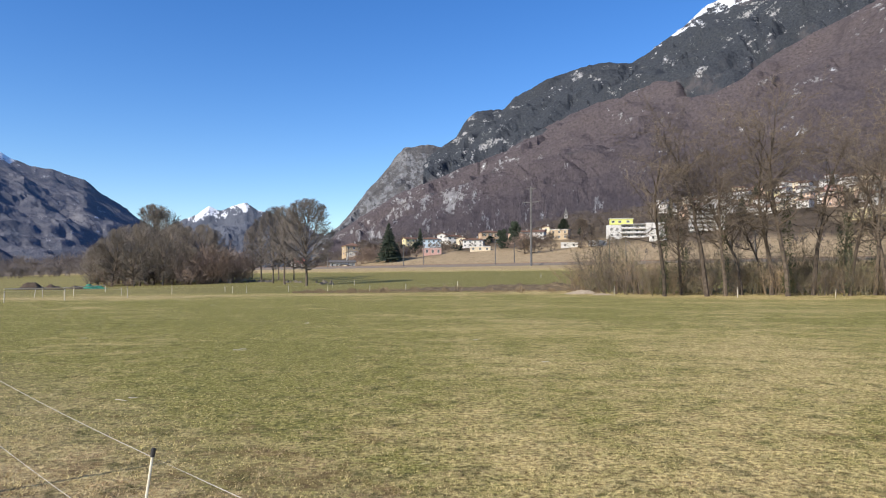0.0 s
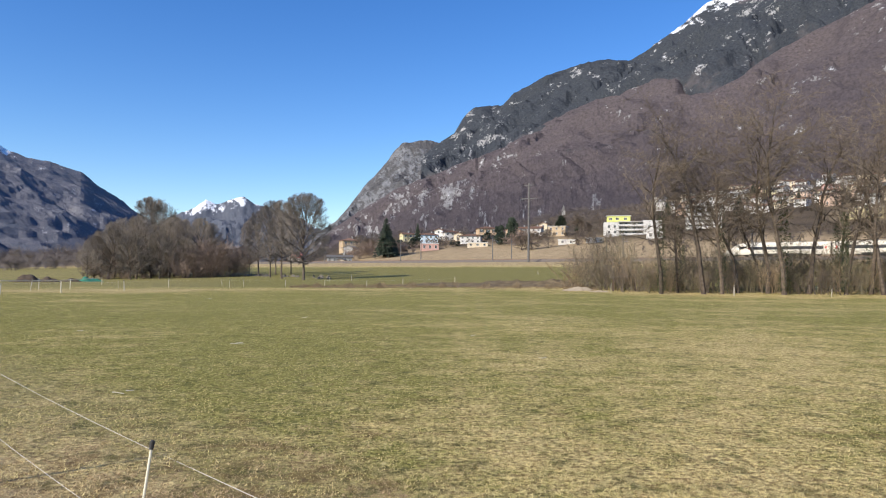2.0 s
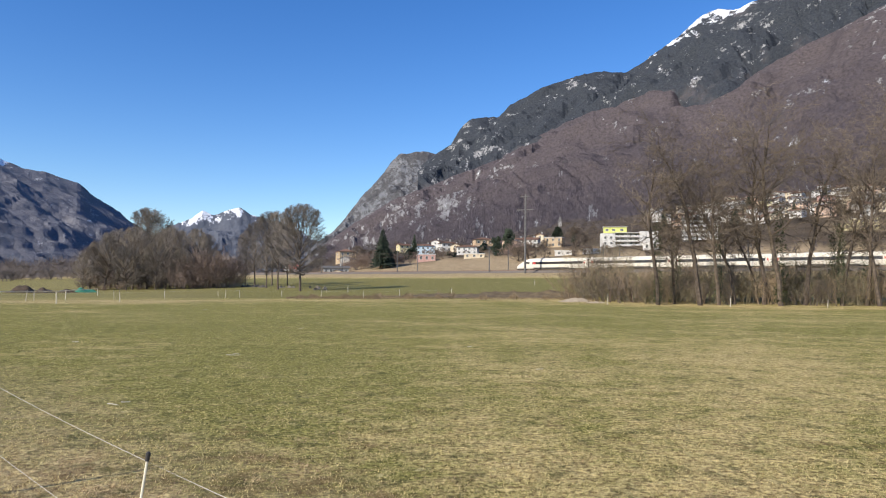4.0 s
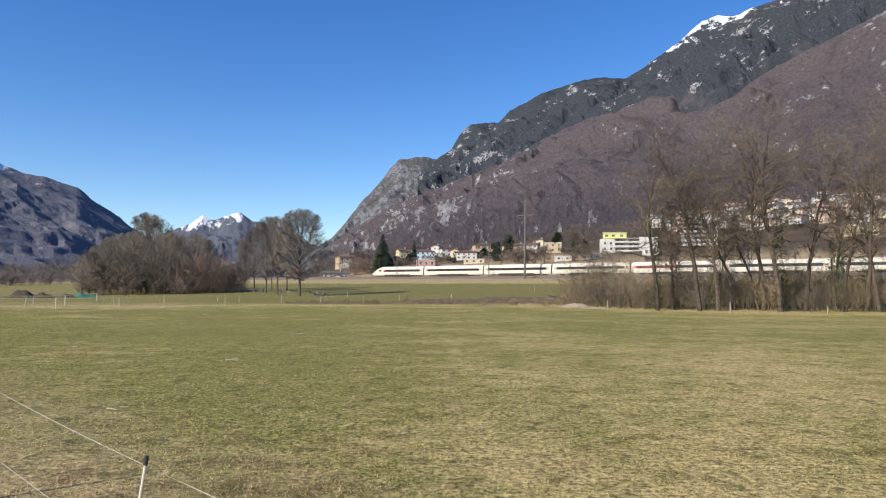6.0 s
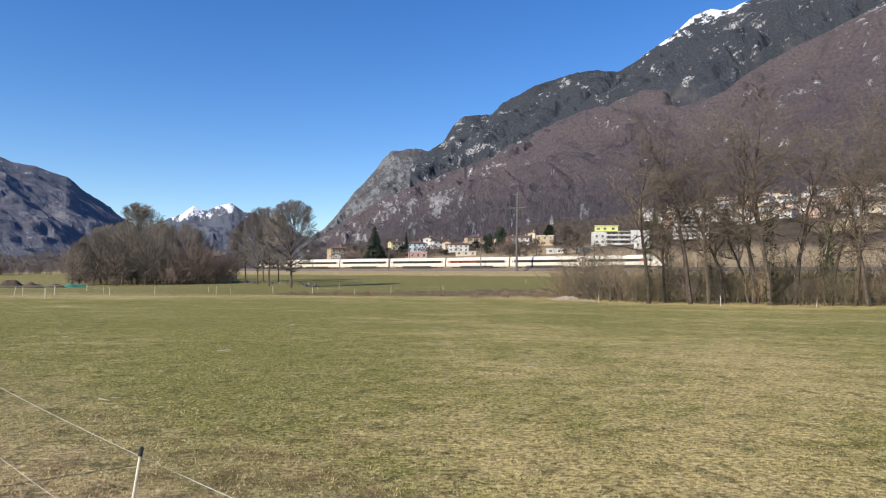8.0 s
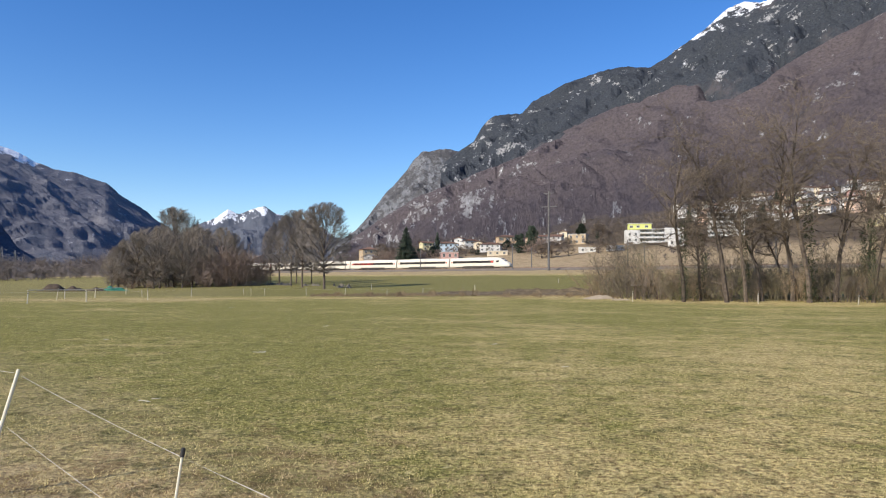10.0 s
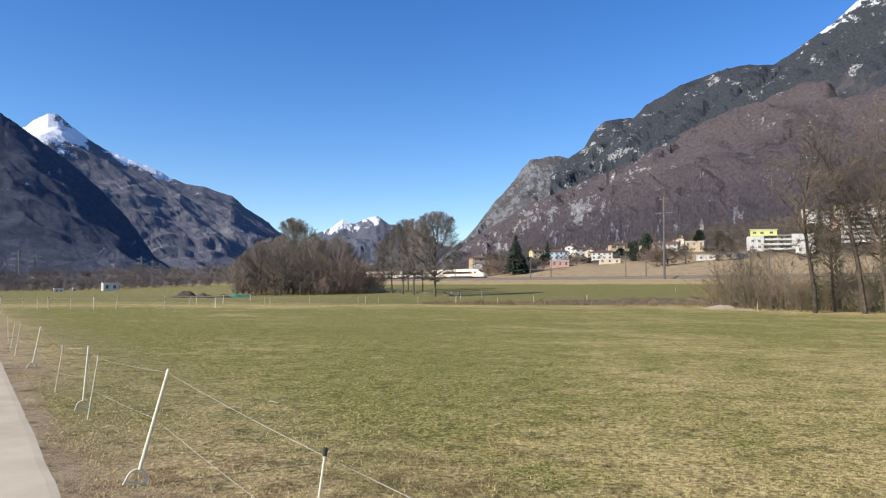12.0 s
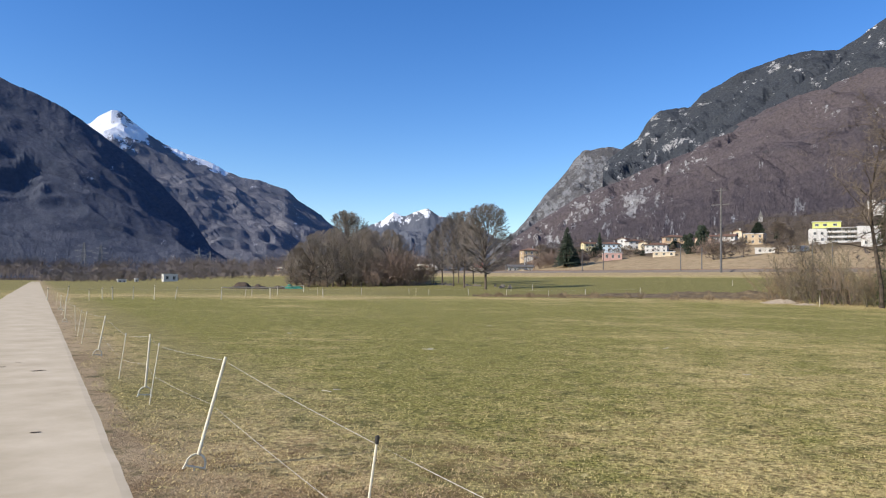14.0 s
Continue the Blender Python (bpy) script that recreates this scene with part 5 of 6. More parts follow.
        if c in (0, 6):
            sx = 1 if c == 0 else -1
            xa = x0 if c == 0 else x1
            bm = bmesh.new()
            pts = [(1.75, 1.05, 2.28), (3.55, 0.95, 3.28)]
            q = []
            for dx, yy, zz in pts:
                q += [bm.verts.new((xa + sx * dx, -yy * 0.72, zz + 0.05)), bm.verts.new((xa + sx * dx, yy * 0.72, zz + 0.05))]
            r = []
            for dx, yy, zz in pts:
                r += [bm.verts.new((xa + sx * dx, -yy * 0.72, zz - 0.15)), bm.verts.new((xa + sx * dx, yy * 0.72, zz - 0.15))]
            for f in ((0, 1, 3, 2), (4, 6, 7, 5), (0, 4, 5, 1), (1, 5, 7, 3), (3, 7, 6, 2), (2, 6, 4, 0)):
                bm.faces.new([(q + r)[i] for i in f])
            bmesh.ops.recalc_face_normals(bm, faces=bm.faces)
            part("windscreen", bm, MAT_TRAIN_GLASS, car, "dark raked windscreen")
            bm = bmesh.new()
            box(bm, min(xa + sx * 0.35, xa + sx * 2.6), max(xa + sx * 0.35, xa + sx * 2.6), -1.2, 1.2, 0.15, 0.45, 0.08)
            part("nose_apron", bm, MAT_TRAIN_UNDER, car, "dark apron under the nose")
        if c < 6:
            bm = bmesh.new()
            box(bm, x1 + 0.02, x1 + 0.48, -1.1, 1.1, 0.6, 3.3)
            part("gangway", bm, MAT_TRAIN_UNDER, car, "dark gangway bellows")
    bm = bmesh.new()
    px = 2 * CAR + 6
    tube(bm, (px, -0.6, 3.8), (px + 1.2, -0.5, 4.7), 0.04, 0.04, 5)
    tube(bm, (px, 0.6, 3.8), (px + 1.2, 0.5, 4.7), 0.04, 0.04, 5)
    tube(bm, (px + 1.2, 0, 4.7), (px, 0, 5.3), 0.04, 0.04, 5)
    tube(bm, (px, -0.8, 5.32), (px, 0.8, 5.32), 0.04, 0.04, 5)
    tube(bm, (px - 0.3, 0, 3.6), (px + 0.5, 0, 3.85), 0.3, 0.3, 6)
    part("pantograph", bm, MAT_TRAIN_UNDER, train, "raised dark pantograph")
    return train


train = build_train()


# ---- fences ----
LANE_FENCE = root("electric_fence", Matrix(), "low electric fence with white posts and cords along the lane", "fence")
FAR_LINE = root("electric_fence", Matrix(), "pale stakes and thin cords of a pasture fence across the meadow", "fence")


def post_root(name, m, fence, label):
    ob = new(name)
    ob.matrix_basis = m
    ob.empty_display_size = 0.1
    ob.parent = fence
    return tagged(ob, label)


def loop_post(x, y, h, lean_x, lean_y, name="fence_post"):
    """White plastic post with a stirrup foot."""
    ob = post_root(name, pose(x, y, float(ground_z(x, y)), lean_x, lean_y, 43), LANE_FENCE, "white plastic post with a stirrup foot")
    bm = bmesh.new()
    tube(bm, (0, 0, 0.13), (0, 0, h), 0.0145, 0.0125, 10)
    box(bm, -0.004, 0.004, 0.0125, 0.018, 0.2, h - 0.02)
    part("shaft", bm, MAT_WHITE_POST, ob)
    bm = bmesh.new()
    pts = [Vector((0.078 * math.cos(a), 0, 0.05 + 0.085 * math.sin(a))) for a in np.linspace(0, math.pi, 9)]
    pts = [Vector((0.09, 0, 0.0))] + pts + [Vector((-0.09, 0, 0.0))]
    for a, b in zip(pts, pts[1:]):
        tube(bm, a, b, 0.009, 0.009, 6)
    tube(bm, (-0.08, 0, 0.03), (0.08, 0, 0.03), 0.008, 0.008, 6)
    tube(bm, (0, 0, -0.12), (0, 0, 0.03), 0.004, 0.007, 6)
    part("foot", bm, MAT_WHITE_POST, ob)
    for z in (h - 0.03, h - 0.42):
        bm = bmesh.new()
        tube(bm, (0.0, 0.0, z), (0.0, 0.05, z + 0.015), 0.008, 0.006, 6)
        part("hook", bm, MAT_WHITE_POST, ob)
    return ob


def rod_post(x, y, h, lean_x, lean_y):
    """Thin rod with a black insulator head."""
    ob = post_root("fence_rod", pose(x, y, float(ground_z(x, y)), lean_x, lean_y, 43), LANE_FENCE, "thin pale rod with an insulator head")
    bm = bmesh.new()
    tube(bm, (0, 0, -0.1), (0, 0, h - 0.02), 0.0070, 0.0062, 8)
    part("rod", bm, MAT_WHITE_POST, ob)
    bm = bmesh.new()
    tube(bm, (0, 0, h - 0.03), (0, 0, h + 0.005), 0.0095, 0.0115, 10)
    tube(bm, (0, 0, h + 0.005), (0, 0, h + 0.012), 0.0115, 0.006, 10)
    part("insulator", bm, MAT_BLACK if y < 4 else MAT_POST_WOOD, ob, "black plastic insulator head" if y < 4 else "pale insulator head")
    bm = bmesh.new()
    tube(bm, (0, 0, h - 0.42), (0, 0.03, h - 0.40), 0.009, 0.009, 8)
    part("clip", bm, MAT_BLACK, ob)
    return ob


def cord(fence, a, b, sag, rad=0.0013):
    a, b = Vector(a), Vector(b)
    n = 8
    w = Wood()
    w.limb([a.lerp(b, i / n) - Vector((0, 0, sag * 4 * (i / n) * (1 - i / n))) for i in range(n + 1)], [rad] * (n + 1), 5)
    return part_mesh("cord", w.mesh("cord", MAT_WIRE), fence)


# posts along the lane: kind, foot, height, lean (towards the meadow)
LANE_POSTS = [("rod", -1.362, 3.12, 0.845, 0), ("loop", -3.592, 5.24, 0.955, 1), ("rod", -5.92, 7.78, 0.765, 2), ("loop", -6.37, 8.28, 0.84, 3),
              ("rod", -7.87, 9.64, 0.71, 4), ("loop", -10.53, 12.29, 0.83, 5), ("rod", -12.89, 14.54, 0.775, 6), ("rod", -14.54, 16.27, 0.71, 7), ("rod", -16.0, 17.83, 0.765, 8),
              ("loop", -19.33, 21.05, 0.76, 9), ("rod", -23.57, 25.5, 0.80, 10), ("loop", -27.6, 29.8, 0.76, 11), ("rod", -31.75, 34.0, 0.72, 12)]
LEANS = [(3, 9), (5, 15), (2, 7), (1, 3), (1, 6.5), (3, 9), (1, 7), (2, 6), (0, -3), (2, 1), (0, 23), (0, 2), (1, 3)]
_prev = None
first_x, first_y = 1.95, -0.2
for (_kind, _x, _y, _h, _i), (_lx, _ly) in zip(LANE_POSTS, LEANS):
    p = (loop_post if _kind == "loop" else rod_post)(_x, _y, _h, -_lx, _ly)
    tops = [p.matrix_basis @ Vector((0, 0.03 if _kind == "loop" else 0, z)) for z in (_h - 0.03, _h - 0.41)]
    if _prev is None:
        # the cord goes on past the standpoint to a rod outside the view
        q = rod_post(first_x, first_y, 0.86, -2, 3)
        _prev = [q.matrix_basis @ Vector((0, 0, z)) for z in (0.83, 0.45)]
    for a, b in zip(_prev, tops):
        cord(LANE_FENCE, a, b, 0.012)
    _prev = tops


def stake(x, y, h, w, mat, lean=0.0):
    ob = post_root("fence_stake", pose(x, y, float(ground_z(x, y)), 0, lean, 20), FAR_LINE, "pale weathered stake")
    bm = bmesh.new()
    box(bm, -w, w, -w, w, -0.2, h, 0.01)
    part("shaft", bm, mat, ob)
    bm = bmesh.new()
    box(bm, -w * 1.3, w * 1.3, -w * 1.3, w * 1.3, h - 0.12, h - 0.06)
    part("insulator", bm, MAT_BLACK, ob)
    return ob


rs = random.Random(3)
FAR_FENCE = [(-43.6, 57), (-42.4, 56), (-40.94, 57), (-40.08, 61), (-39.41, 60), (-38.03, 61), (-36.57, 60), (-35.12, 60), (-31.79, 61.5), (-28.11, 67), (-24.0, 75.5), (-20.95, 93), (-16.55, 97), (-15.5, 104), (-12.3, 108), (-9.25, 106),
             (-5.9, 101), (-3.0, 104), (1.2, 108), (-30.0, 76), (-29.49, 79), (-27.55, 85), (-24.4, 88), (-17.1, 113), (-8.85, 125), (-7.14, 131), (7.9, 140), (13.6, 76), (22.6, 74), (29.0, 74)]
_last = None
for _k, (_az, _d) in enumerate(FAR_FENCE):
    x, y, z = spot(_az, _d)
    stake(x, y, rs.uniform(0.85, 1.15), rs.uniform(0.018, 0.036), MAT_POST_WOOD if _k % 3 or _az > 10 else MAT_WHITE_POST, rs.choice((0, 0, 2, -3, 8)))
    if _last and -45 < _az < 8 and math.hypot(x - _last[0], y - _last[1]) < 22:
        cord(FAR_LINE, (_last[0], _last[1], _last[2] + 0.85), (x, y, z + 0.85), 0.04, 0.0035)
    _last = (x, y, z)
# taut white tape before the earth heap
TAPE = [(-31.79, 61.5), (-28.11, 72), (-25.5, 112)]
for (a0, d0), (a1, d1) in zip(TAPE, TAPE[1:]):
    p0, p1 = spot(a0, d0), spot(a1, d1)
    _bm = bmesh.new()
    tube(_bm, (p0[0], p0[1], p0[2] + 1.0), (p1[0], p1[1], p1[2] + 1.0), 0.035, 0.035, 6)
    part("tape", _bm, MAT_WHITE_POST, FAR_LINE, "broad white tape")
    stake(p1[0], p1[1], 1.05, 0.04, MAT_WHITE_POST)


# ---- dead stalks on the meadow ----
def stalk(az, d, length, seed):
    rk = random.Random(seed)
    x, y, z = spot(az, d)
    w = Wood()
    w.limb(shoot(rk, Vector((0, 0, 0.03)), Vector((1, 0, 0.0)), length, 5, 0.10, 0.0), [0.006, 0.007, 0.006, 0.005, 0.004, 0.002], 5)
    w.limb(shoot(rk, Vector((length * 0.4, 0, 0.03)), Vector((0.8, 0.5, 0.05)), length * 0.4, 3, 0.1, 0.0), [0.004, 0.004, 0.003, 0.002], 4)
    ob = new("stalk", w.mesh("stalk", MAT_POST_WOOD))
    ob.matrix_basis = pose(x, y, z, 0, 0, rk.uniform(-25, 25))
    tagged(ob, "pale dead plant stalk lying on the grass", "stalk", "dead stalks")


for _k, (_az, _d, _l) in enumerate(((-24.6, 10.4, 0.34), (-23.7, 10.5, 0.2), (-16.4, 17.0, 0.5), (-15.9, 17.1, 0.3), (-11.0, 27.0, 0.4), (-18.2, 50.0, 0.7), (2.5, 19.0, 0.3), (-27.0, 22.0, 0.35), (8.0, 14.0, 0.25))):
    stalk(_az, _d, _l * 0.62, 300 + _k)


# ---- heaps, banks, stones ----
def mound(name, az, d, lx, ly, h, material, label, category, seed, turn=0.0, rough=0.25):
    bm = bmesh.new()
    n, k = 14, 28
    c = bm.verts.new((0, 0, h))
    rings = []
    for i in range(1, n + 1):
        f = i / n
        ring = []
        for j in range(k):
            a = 2 * math.pi * j / k
            wob = 1 + rough * noise.noise(Vector((math.cos(a) * 1.6, math.sin(a) * 1.6, seed)))
            px, py = math.cos(a) * f * lx * wob, math.sin(a) * f * ly * wob
            z = h * (math.cos(f * math.pi) * 0.5 + 0.5) * (1 + rough * 2.2 * noise.noise(Vector((px * 0.9 / max(h, 0.4), py * 0.9 / max(h, 0.4), seed + 2))))
            ring.append(bm.verts.new((px, py, z - (0.15 if i == n else 0))))
        rings.append(ring)
    for j in range(k):
        bm.faces.new((c, rings[0][j], rings[0][(j + 1) % k]))
        for i in range(n - 1):
            bm.faces.new((rings[i][j], rings[i + 1][j], rings[i + 1][(j + 1) % k], rings[i][(j + 1) % k]))
    x, y, z = spot(az, d)
    ob = new(name, bm_mesh(name, bm, material, True))
    ob.matrix_basis = pose(x, y, z - 0.05, 0, 0, -az + turn)
    return tagged(ob, label, category)


mound("earth_mound", -30.2, 150, 3.4, 2.4, 1.35, MAT_EARTH, "heap of dark dug earth on the valley floor", "earth heap", 3)
mound("earth_mound", -28.9, 150, 2.6, 2.2, 1.0, MAT_EARTH, "smaller heap of dark dug earth", "earth heap", 5)
mound("earth_mound", -27.4, 155, 2.4, 1.6, 0.7, MAT_EARTH, "low heap of dark dug earth", "earth heap", 6)
mound("tarpaulin", -26.5, 160, 2.0, 1.8, 1.0, MAT_TARP, "green tarpaulin over a heap", "tarpaulin", 7, rough=0.15)
mound("tarpaulin", -26.0, 161, 2.6, 1.6, 0.7, MAT_TARP, "green tarpaulin spread on the grass", "tarpaulin", 8, rough=0.15)
mound("gravel_bank", 11.1, 86, 2.5, 2.6, 0.4, MAT_SAND, "pale gravel bank at the end of the hedge", "gravel", 9)
mound("gravel_bank", 12.8, 81.5, 2.0, 1.2, 0.2, MAT_SAND, "pale gravel spill beside the hedge", "gravel", 10)
mound("soil_bank", 6.0, 99, 11, 3.2, 0.75, MAT_DARKDIRT, "low bank of turned brown soil and dead grass", "soil bank", 11)
mound("soil_bank", 0.5, 104, 9, 2.5, 0.45, MAT_DARKDIRT, "low bank of turned brown soil and dead grass", "soil bank", 12)
mound("soil_bank", 9.6, 97, 6, 3, 0.9, MAT_DARKDIRT, "low bank of turned brown soil and dead grass", "soil bank", 13)
for _k in range(34):
    _az = rs.uniform(-16.5, -8.6)
    mound("boulder", _az, 150 + (-10 - _az) * 6 + rs.uniform(-5, 5), rs.uniform(0.4, 1.0), rs.uniform(0.4, 0.8), rs.uniform(0.3, 0.7), MAT_STONE, "grey field stone under the trees", "stone", 20 + _k, rs.uniform(0, 90), 0.4)

# board shelter in the hedge
_x, _y, _z = spot(14.6, 83)
_ob = root("shelter", pose(_x, _y, _z, 0, 0, -10), "small low weathered board shelter in the hedge", "shed")
for _px in (-1.2, 1.2):
    for _py in (-0.7, 0.7):
        _bm = bmesh.new()
        box(_bm, _px - 0.06, _px + 0.06, _py - 0.06, _py + 0.06, -0.2, 1.5 + 0.2 * (_px > 0))
        part("post", _bm, MAT_DARKWOOD, _ob)
_bm = bmesh.new()
box(_bm, -1.6, 1.6, -1.0, 1.0, 0, 0.08, 0.01)
bmesh.ops.transform(_bm, matrix=pose(0, 0, 1.62, 0, -5, 0), verts=_bm.verts)
part("roof", _bm, MAT_STONE, _ob)


# ---- far bare woods on the valley floor ----
def far_woods():
    """Rounded bare crowns in ranks, their height rising and falling along the band."""
    rw = random.Random(9)
    tw = Wood()
    for k in range(900):
        near = k >= 640
        az = rw.uniform(-62, -14) if not near else rw.uniform(-44, -24.2)
        d = (rw.uniform(455, 640) if az < -27 else rw.uniform(400, 560)) if not near else rw.uniform(372, 430)
        x, y, z = spot(az, d)
        h = (15.0 + 6.0 * noise.noise(Vector((az * 0.55, 2.0, 0))) + rw.uniform(-2, 2)) if not near else rw.uniform(4.0, 8.0)
        p = Vector((x, y, z - 0.5))
        tw.limb(shoot(rw, p, Vector((0, 0, 1)), h * 0.7, 2, 0.05, 0), [0.16, 0.12, 0.05])
        mid, wide = p + Vector((0, 0, h * 0.52)), h * 0.42
        for c in range(58):
            dd = Vector((rw.gauss(0, 1), rw.gauss(0, 1), rw.gauss(0.15, 0.9))).normalized()
            q = mid + Vector((dd.x * wide, dd.y * wide, dd.z * h * 0.5)) * rw.uniform(0.1, 0.6)
            tip = mid + Vector((dd.x * wide, dd.y * wide, dd.z * h * 0.5)) * rw.uniform(0.85, 1.05)
            tw.limb([q, tip], [0.10, 0.04])
    tagged(new("far_woods", tw.mesh("far_woods", MAT_WOODS)), "band of bare brown woods across the valley floor", "woods", kind="stuff")


far_woods()


def slope_woods():
    """Bare woodland on the slope above the village and between its upper houses."""
    rw = random.Random(19)
    tw = Wood()
    for k in range(1300):
        az = rw.uniform(-12.5, 46)
        d = rw.uniform(445, 560) if az < 16 else (rw.uniform(430, 720) if k % 8 else rw.uniform(245, 300))
        x, y, z = spot(az, d)
        h = rw.uniform(4, 8) if az < 16 else rw.uniform(2, 4.2)
        p = Vector((x, y, z - 0.5))
        tw.limb(shoot(rw, p, Vector((0, 0, 1)), h * 0.8, 2, 0.06, 0), [0.12, 0.10, 0.05])
        mid = p + Vector((0, 0, h * 0.55))
        for c in range(18):
            dd = Vector((rw.gauss(0, 1), rw.gauss(0, 1), rw.gauss(0.15, 0.9))).normalized()
            q = mid + dd * h * 0.12
            tip = mid + Vector((dd.x * h * 0.42, dd.y * h * 0.42, dd.z * h * 0.48)) * rw.uniform(0.8, 1.05)
            tw.limb([q, q.lerp(tip, 0.5) + Vector((0, 0, 0.08 * h * rw.random())), tip], [0.10, 0.08, 0.03])
    tagged(new("slope_woods", tw.mesh("slope_woods", MAT_SLOPE_WOODS)), "bare brown woods on the slope round the village", "woods", kind="stuff")


slope_woods()


# ---- grass ----
def grass_material():
    m, nt, b = nodes_of("grass_blades", 0.8, 0, 0.2)
    g = nt.nodes.new("ShaderNodeNewGeometry")
    rnd = g.outputs["Random Per Island"]
    mid = noise_node(nt, 0.9, 6, 0.65)
    tuft = noise_node(nt, 3.2, 5, 0.7)
    k = arith(nt, "ADD", arith(nt, "MULTIPLY", mid, 0.55), arith(nt, "MULTIPLY", tuft, 0.45))
    k = arith(nt, "ADD", k, attr(nt, "dry"))
    k = arith(nt, "ADD", k, arith(nt, "MULTIPLY", arith(nt, "SUBTRACT", rnd, 0.5), 0.5))
    green = blend(nt, rnd, (0.13, 0.127, 0.032), (0.45, 0.415, 0.125))
    straw = blend(nt, rnd, (0.27, 0.19, 0.078), (0.74, 0.605, 0.27))
    col = blend(nt, span(nt, k, 0.46, 0.62), green, straw)
    dead = blend(nt, rnd, (0.20, 0.122, 0.064), (0.62, 0.44, 0.255))
    col = blend(nt, span(nt, arith(nt, "ADD", noise_node(nt, 1.3, 6, 0.7), attr(nt, "dead")), 0.58, 0.70, 0.0, 0.85), col, dead)
    clump = span(nt, noise_node(nt, 2.3, 7, 0.75), 0.52, 0.66, 0.0, 0.55)
    col = blend(nt, clump, col, blend(nt, rnd, (0.055, 0.058, 0.018), (0.16, 0.16, 0.05)))
    nt.links.new(col, b.inputs["Base Color"])
    return m


GRASS_MAT = grass_material()


def grass():
    rg = np.random.default_rng(5)
    n = 640000
    az = np.radians(rg.uniform(-52, 36, n))
    u = rg.random(n)
    r = 1.8 * (26 / 1.8) ** (u ** 0.85)
    x, y = r * np.sin(az), r * np.cos(az)
    left = x * LNOR[0] + y * LNOR[1]
    keep = left < -0.72 + 0.10 * np.sin(x * 3.1)
    x, y, r, left = x[keep], y[keep], r[keep], left[keep]
    # the sward is tufted: thick and tall in clumps, thin between them
    tufted = np.array([noise.noise(Vector((px * 3.1, py * 3.1, 0.4))) + 0.7 * noise.noise(Vector((px * 8.3, py * 8.3, 4.4))) for px, py in zip(x.tolist(), y.tolist())])
    stay = rg.random(len(x)) < 0.72 + 0.5 * tufted
    x, y, r, left, tufted = x[stay], y[stay], r[stay], left[stay], tufted[stay]
    n = len(x)
    h = (1.0 + 0.35 * np.clip(tufted, -0.5, 0.9)) * rg.gamma(4.0, 0.0050, n) * (1 - 0.5 * smooth(12, 30, r))
    lay = rg.random(n) < 0.72
    ang = rg.uniform(0, 2 * np.pi, n)
    tilt = np.where(lay, rg.uniform(1.2, 1.52, n), rg.uniform(1.0, 1.42, n))
    h = np.where(lay, h * 1.5, h)
    w = (0.0015 + 0.0022 * rg.random(n)) * (1 + r / 16)
    z = ground_z(x, y)
    ca, sa = np.cos(ang), np.sin(ang)
    P = np.empty((n, 3, 3))
    P[:, 0] = np.stack([x - sa * w, y + ca * w, z - 0.004 + 0 * x], 1)
    P[:, 1] = np.stack([x + sa * w, y - ca * w, z - 0.004 + 0 * x], 1)
    P[:, 2] = np.stack([x + ca * np.sin(tilt) * h, y + sa * np.sin(tilt) * h, z + np.cos(tilt) * h + 0.006], 1)
    me = bpy.data.meshes.new("grass")
    me.vertices.add(3 * n)
    me.vertices.foreach_set("co", P.astype(np.float32).ravel())
    me.loops.add(3 * n)
    me.loops.foreach_set("vertex_index", np.arange(3 * n, dtype=np.int32))
    me.polygons.add(n)
    me.polygons.foreach_set("loop_start", np.arange(0, 3 * n, 3, dtype=np.int32))
    me.update(calc_edges=True)
    dry = 0.20 * (1 - smooth(0.5, 2.0, np.abs(left + 1.0))) + 0.10 * (1 - smooth(3, 12, r)) + 0.09 * smooth(-8, 22, bearing(x, y)) * (1 - smooth(9, 34, r)) - 0.07 * smooth(8, -14, bearing(x, y)) * smooth(8, 16, r)
    me.attributes.new("dry", "FLOAT", "POINT").data.foreach_set("value", np.repeat(dry, 3).astype(np.float32))
    dead = 0.13 * smooth(9, 4, r) * smooth(4, -14, bearing(x, y)) + 0.06 * smooth(14, 5, r)
    me.attributes.new("dead", "FLOAT", "POINT").data.foreach_set("value", np.repeat(dead, 3).astype(np.float32))
    me.materials.append(GRASS_MAT)
    tagged(new("grass", me), "short winter grass blades mixed with dry straw", "grass", kind="stuff")


grass()


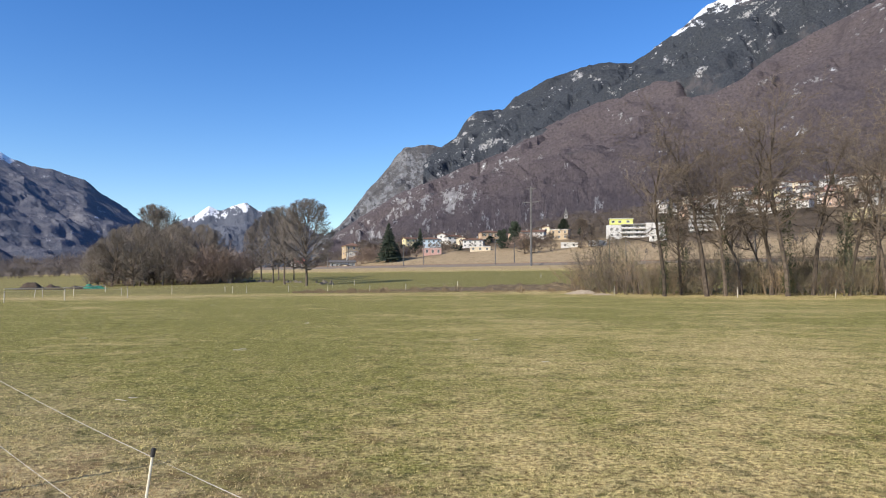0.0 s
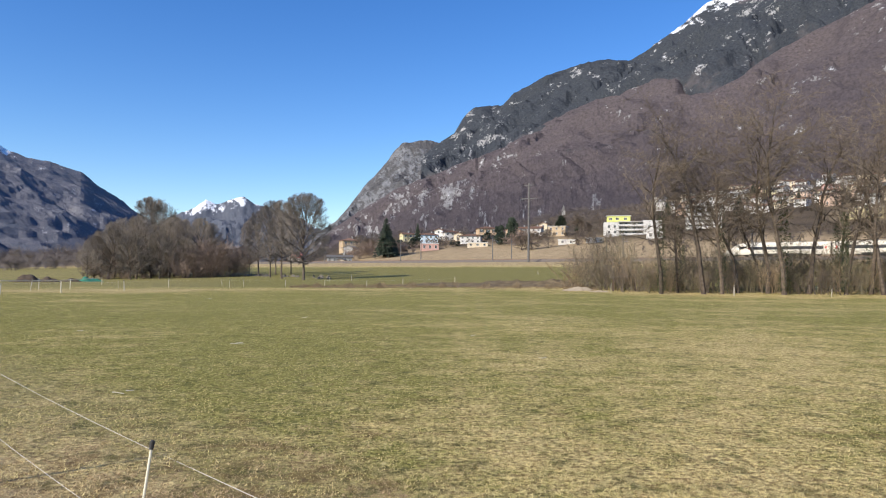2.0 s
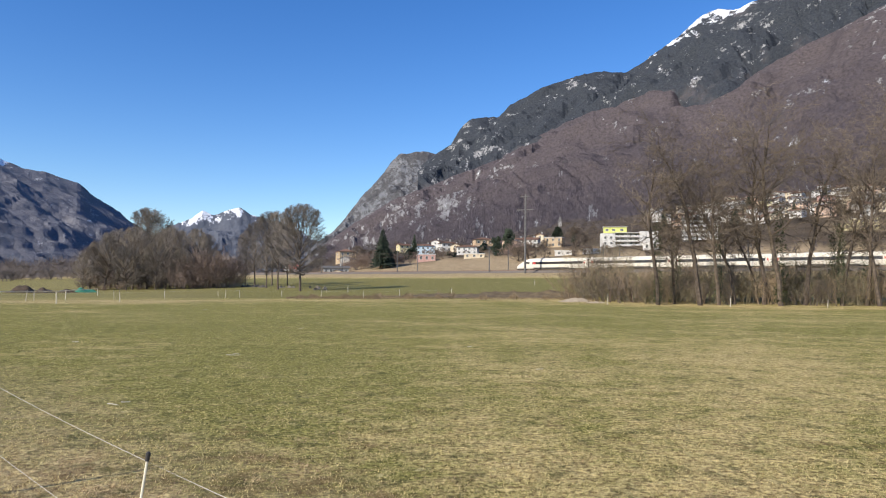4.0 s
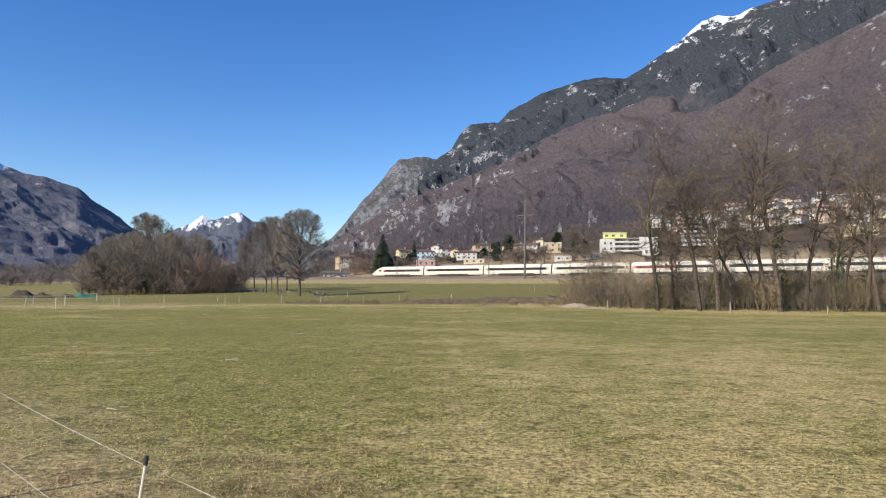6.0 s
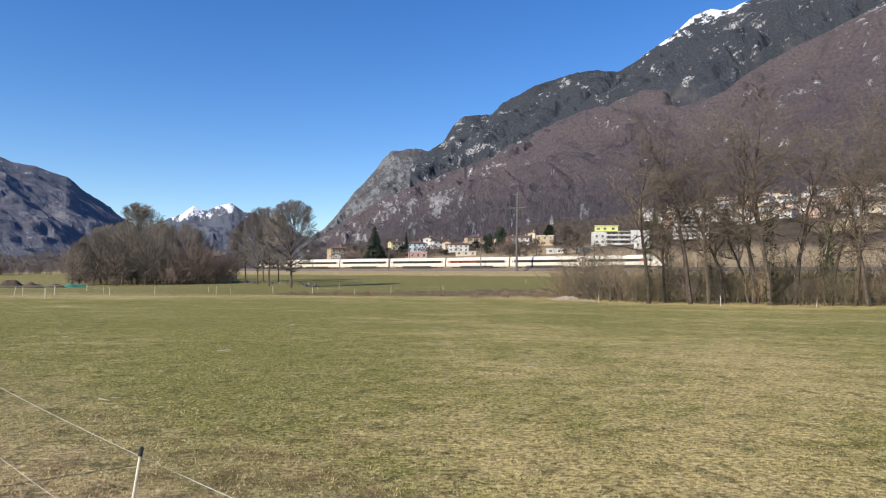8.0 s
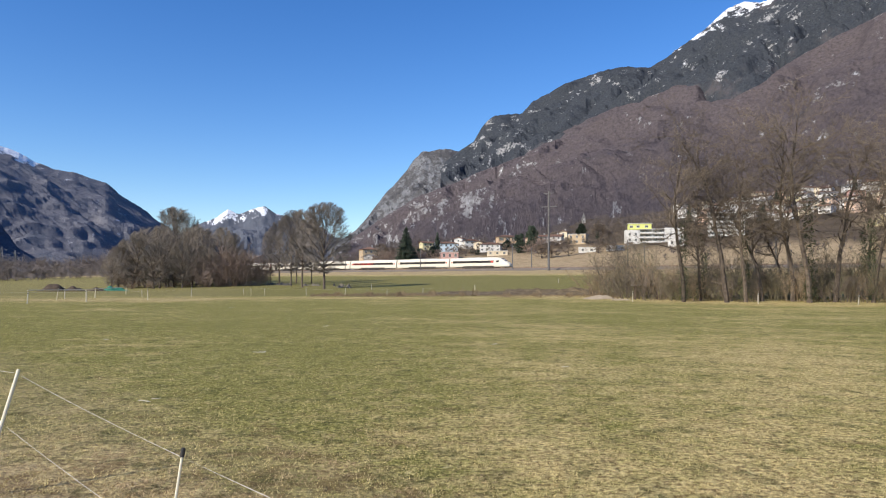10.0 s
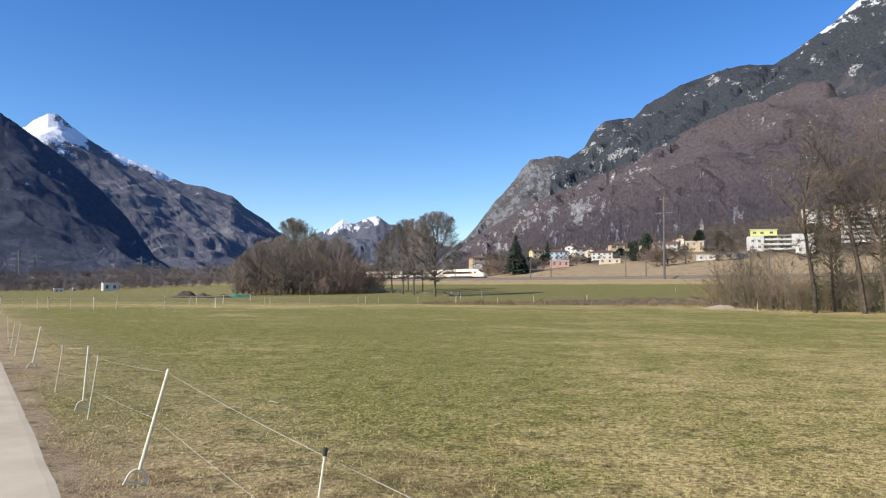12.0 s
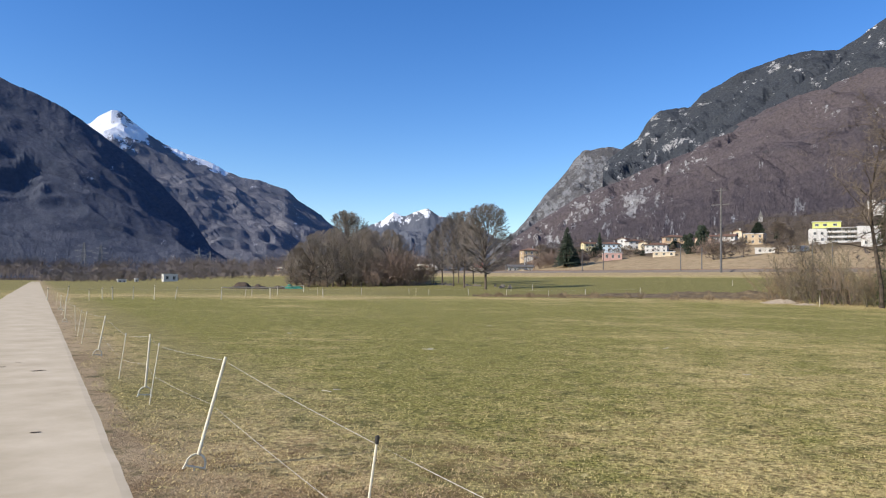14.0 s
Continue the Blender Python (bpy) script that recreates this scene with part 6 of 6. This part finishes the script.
def blades(name, x, y, h, w, tilt, seed, material, label, dry):
    rg = np.random.default_rng(seed)
    n = len(x)
    ang = rg.uniform(0, 2 * np.pi, n)
    z = ground_z(x, y)
    ca, sa = np.cos(ang), np.sin(ang)
    P = np.empty((n, 3, 3))
    P[:, 0] = np.stack([x - sa * w, y + ca * w, z - 0.01], 1)
    P[:, 1] = np.stack([x + sa * w, y - ca * w, z - 0.01], 1)
    P[:, 2] = np.stack([x + ca * np.sin(tilt) * h, y + sa * np.sin(tilt) * h, z + np.cos(tilt) * h], 1)
    me = mesh_of(name, P.reshape(-1, 3).tolist(), np.arange(3 * n).reshape(-1, 3).tolist(), material)
    me.attributes.new("dry", "FLOAT", "POINT").data.foreach_set("value", np.full(3 * n, dry, np.float32))
    return tagged(new(name, me), label, "grass", kind="stuff")


def far_grass():
    """Scattered tufts over the middle of the meadow, and dead growth on the bank at its far side."""
    rg = np.random.default_rng(15)
    n = 120000
    az = np.radians(rg.uniform(-48, 34, n))
    r = 20 * (92 / 20) ** rg.random(n)
    x, y = r * np.sin(az), r * np.cos(az)
    keep = (x * LNOR[0] + y * LNOR[1] < -0.9) & ((r < 76) | (np.degrees(az) < 12))
    x, y, r = x[keep], y[keep], r[keep]
    n = len(x)
    blades("meadow_tufts", x, y, rg.gamma(4, 0.0055, n), (0.006 + 0.010 * rg.random(n)) * (0.4 + r / 40), rg.uniform(0.7, 1.4, n), 16, GRASS_MAT, "short tufts of winter grass across the meadow", 0.02)
    n = 26000
    a = rg.uniform(-12, 12.5, n)
    r = np.where(a > 3, 98, 103) + rg.normal(0, 4.2, n) - 1.2 * np.clip(a - 8, 0, 9)
    az = np.radians(a)
    blades("dead_growth", r * np.sin(az), r * np.cos(az), rg.gamma(4, 0.055, n) * (0.5 + np.clip(np.sin(a * 2.3) + np.sin(a * 5.1 + 1), 0, 1.2)), 0.018 + 0.03 * rg.random(n), rg.uniform(0.1, 1.2, n), 17, MAT_DEAD, "dead brown weeds on the bank at the meadow edge", 0.1)


far_grass()


def motions():
    """The train runs along the line towards the left at an even 33 m/s."""
    turn = math.degrees(math.atan2(TDIR[1], TDIR[0]))
    rows = []
    for t in (0, 0.1, 0.3, 0.6, 1, 2, 3, 4, 5, 6, 7, 8, 9, 10, 11, 12, 13, 13.4, 13.7, 13.9, 14):
        x, y = on_line(1.5 + 33.0 * (7.5 - t))
        rows.append((t, pose(x, y, RAIL_Z, 0, 0, turn)))
    walk(train, rows)


motions()
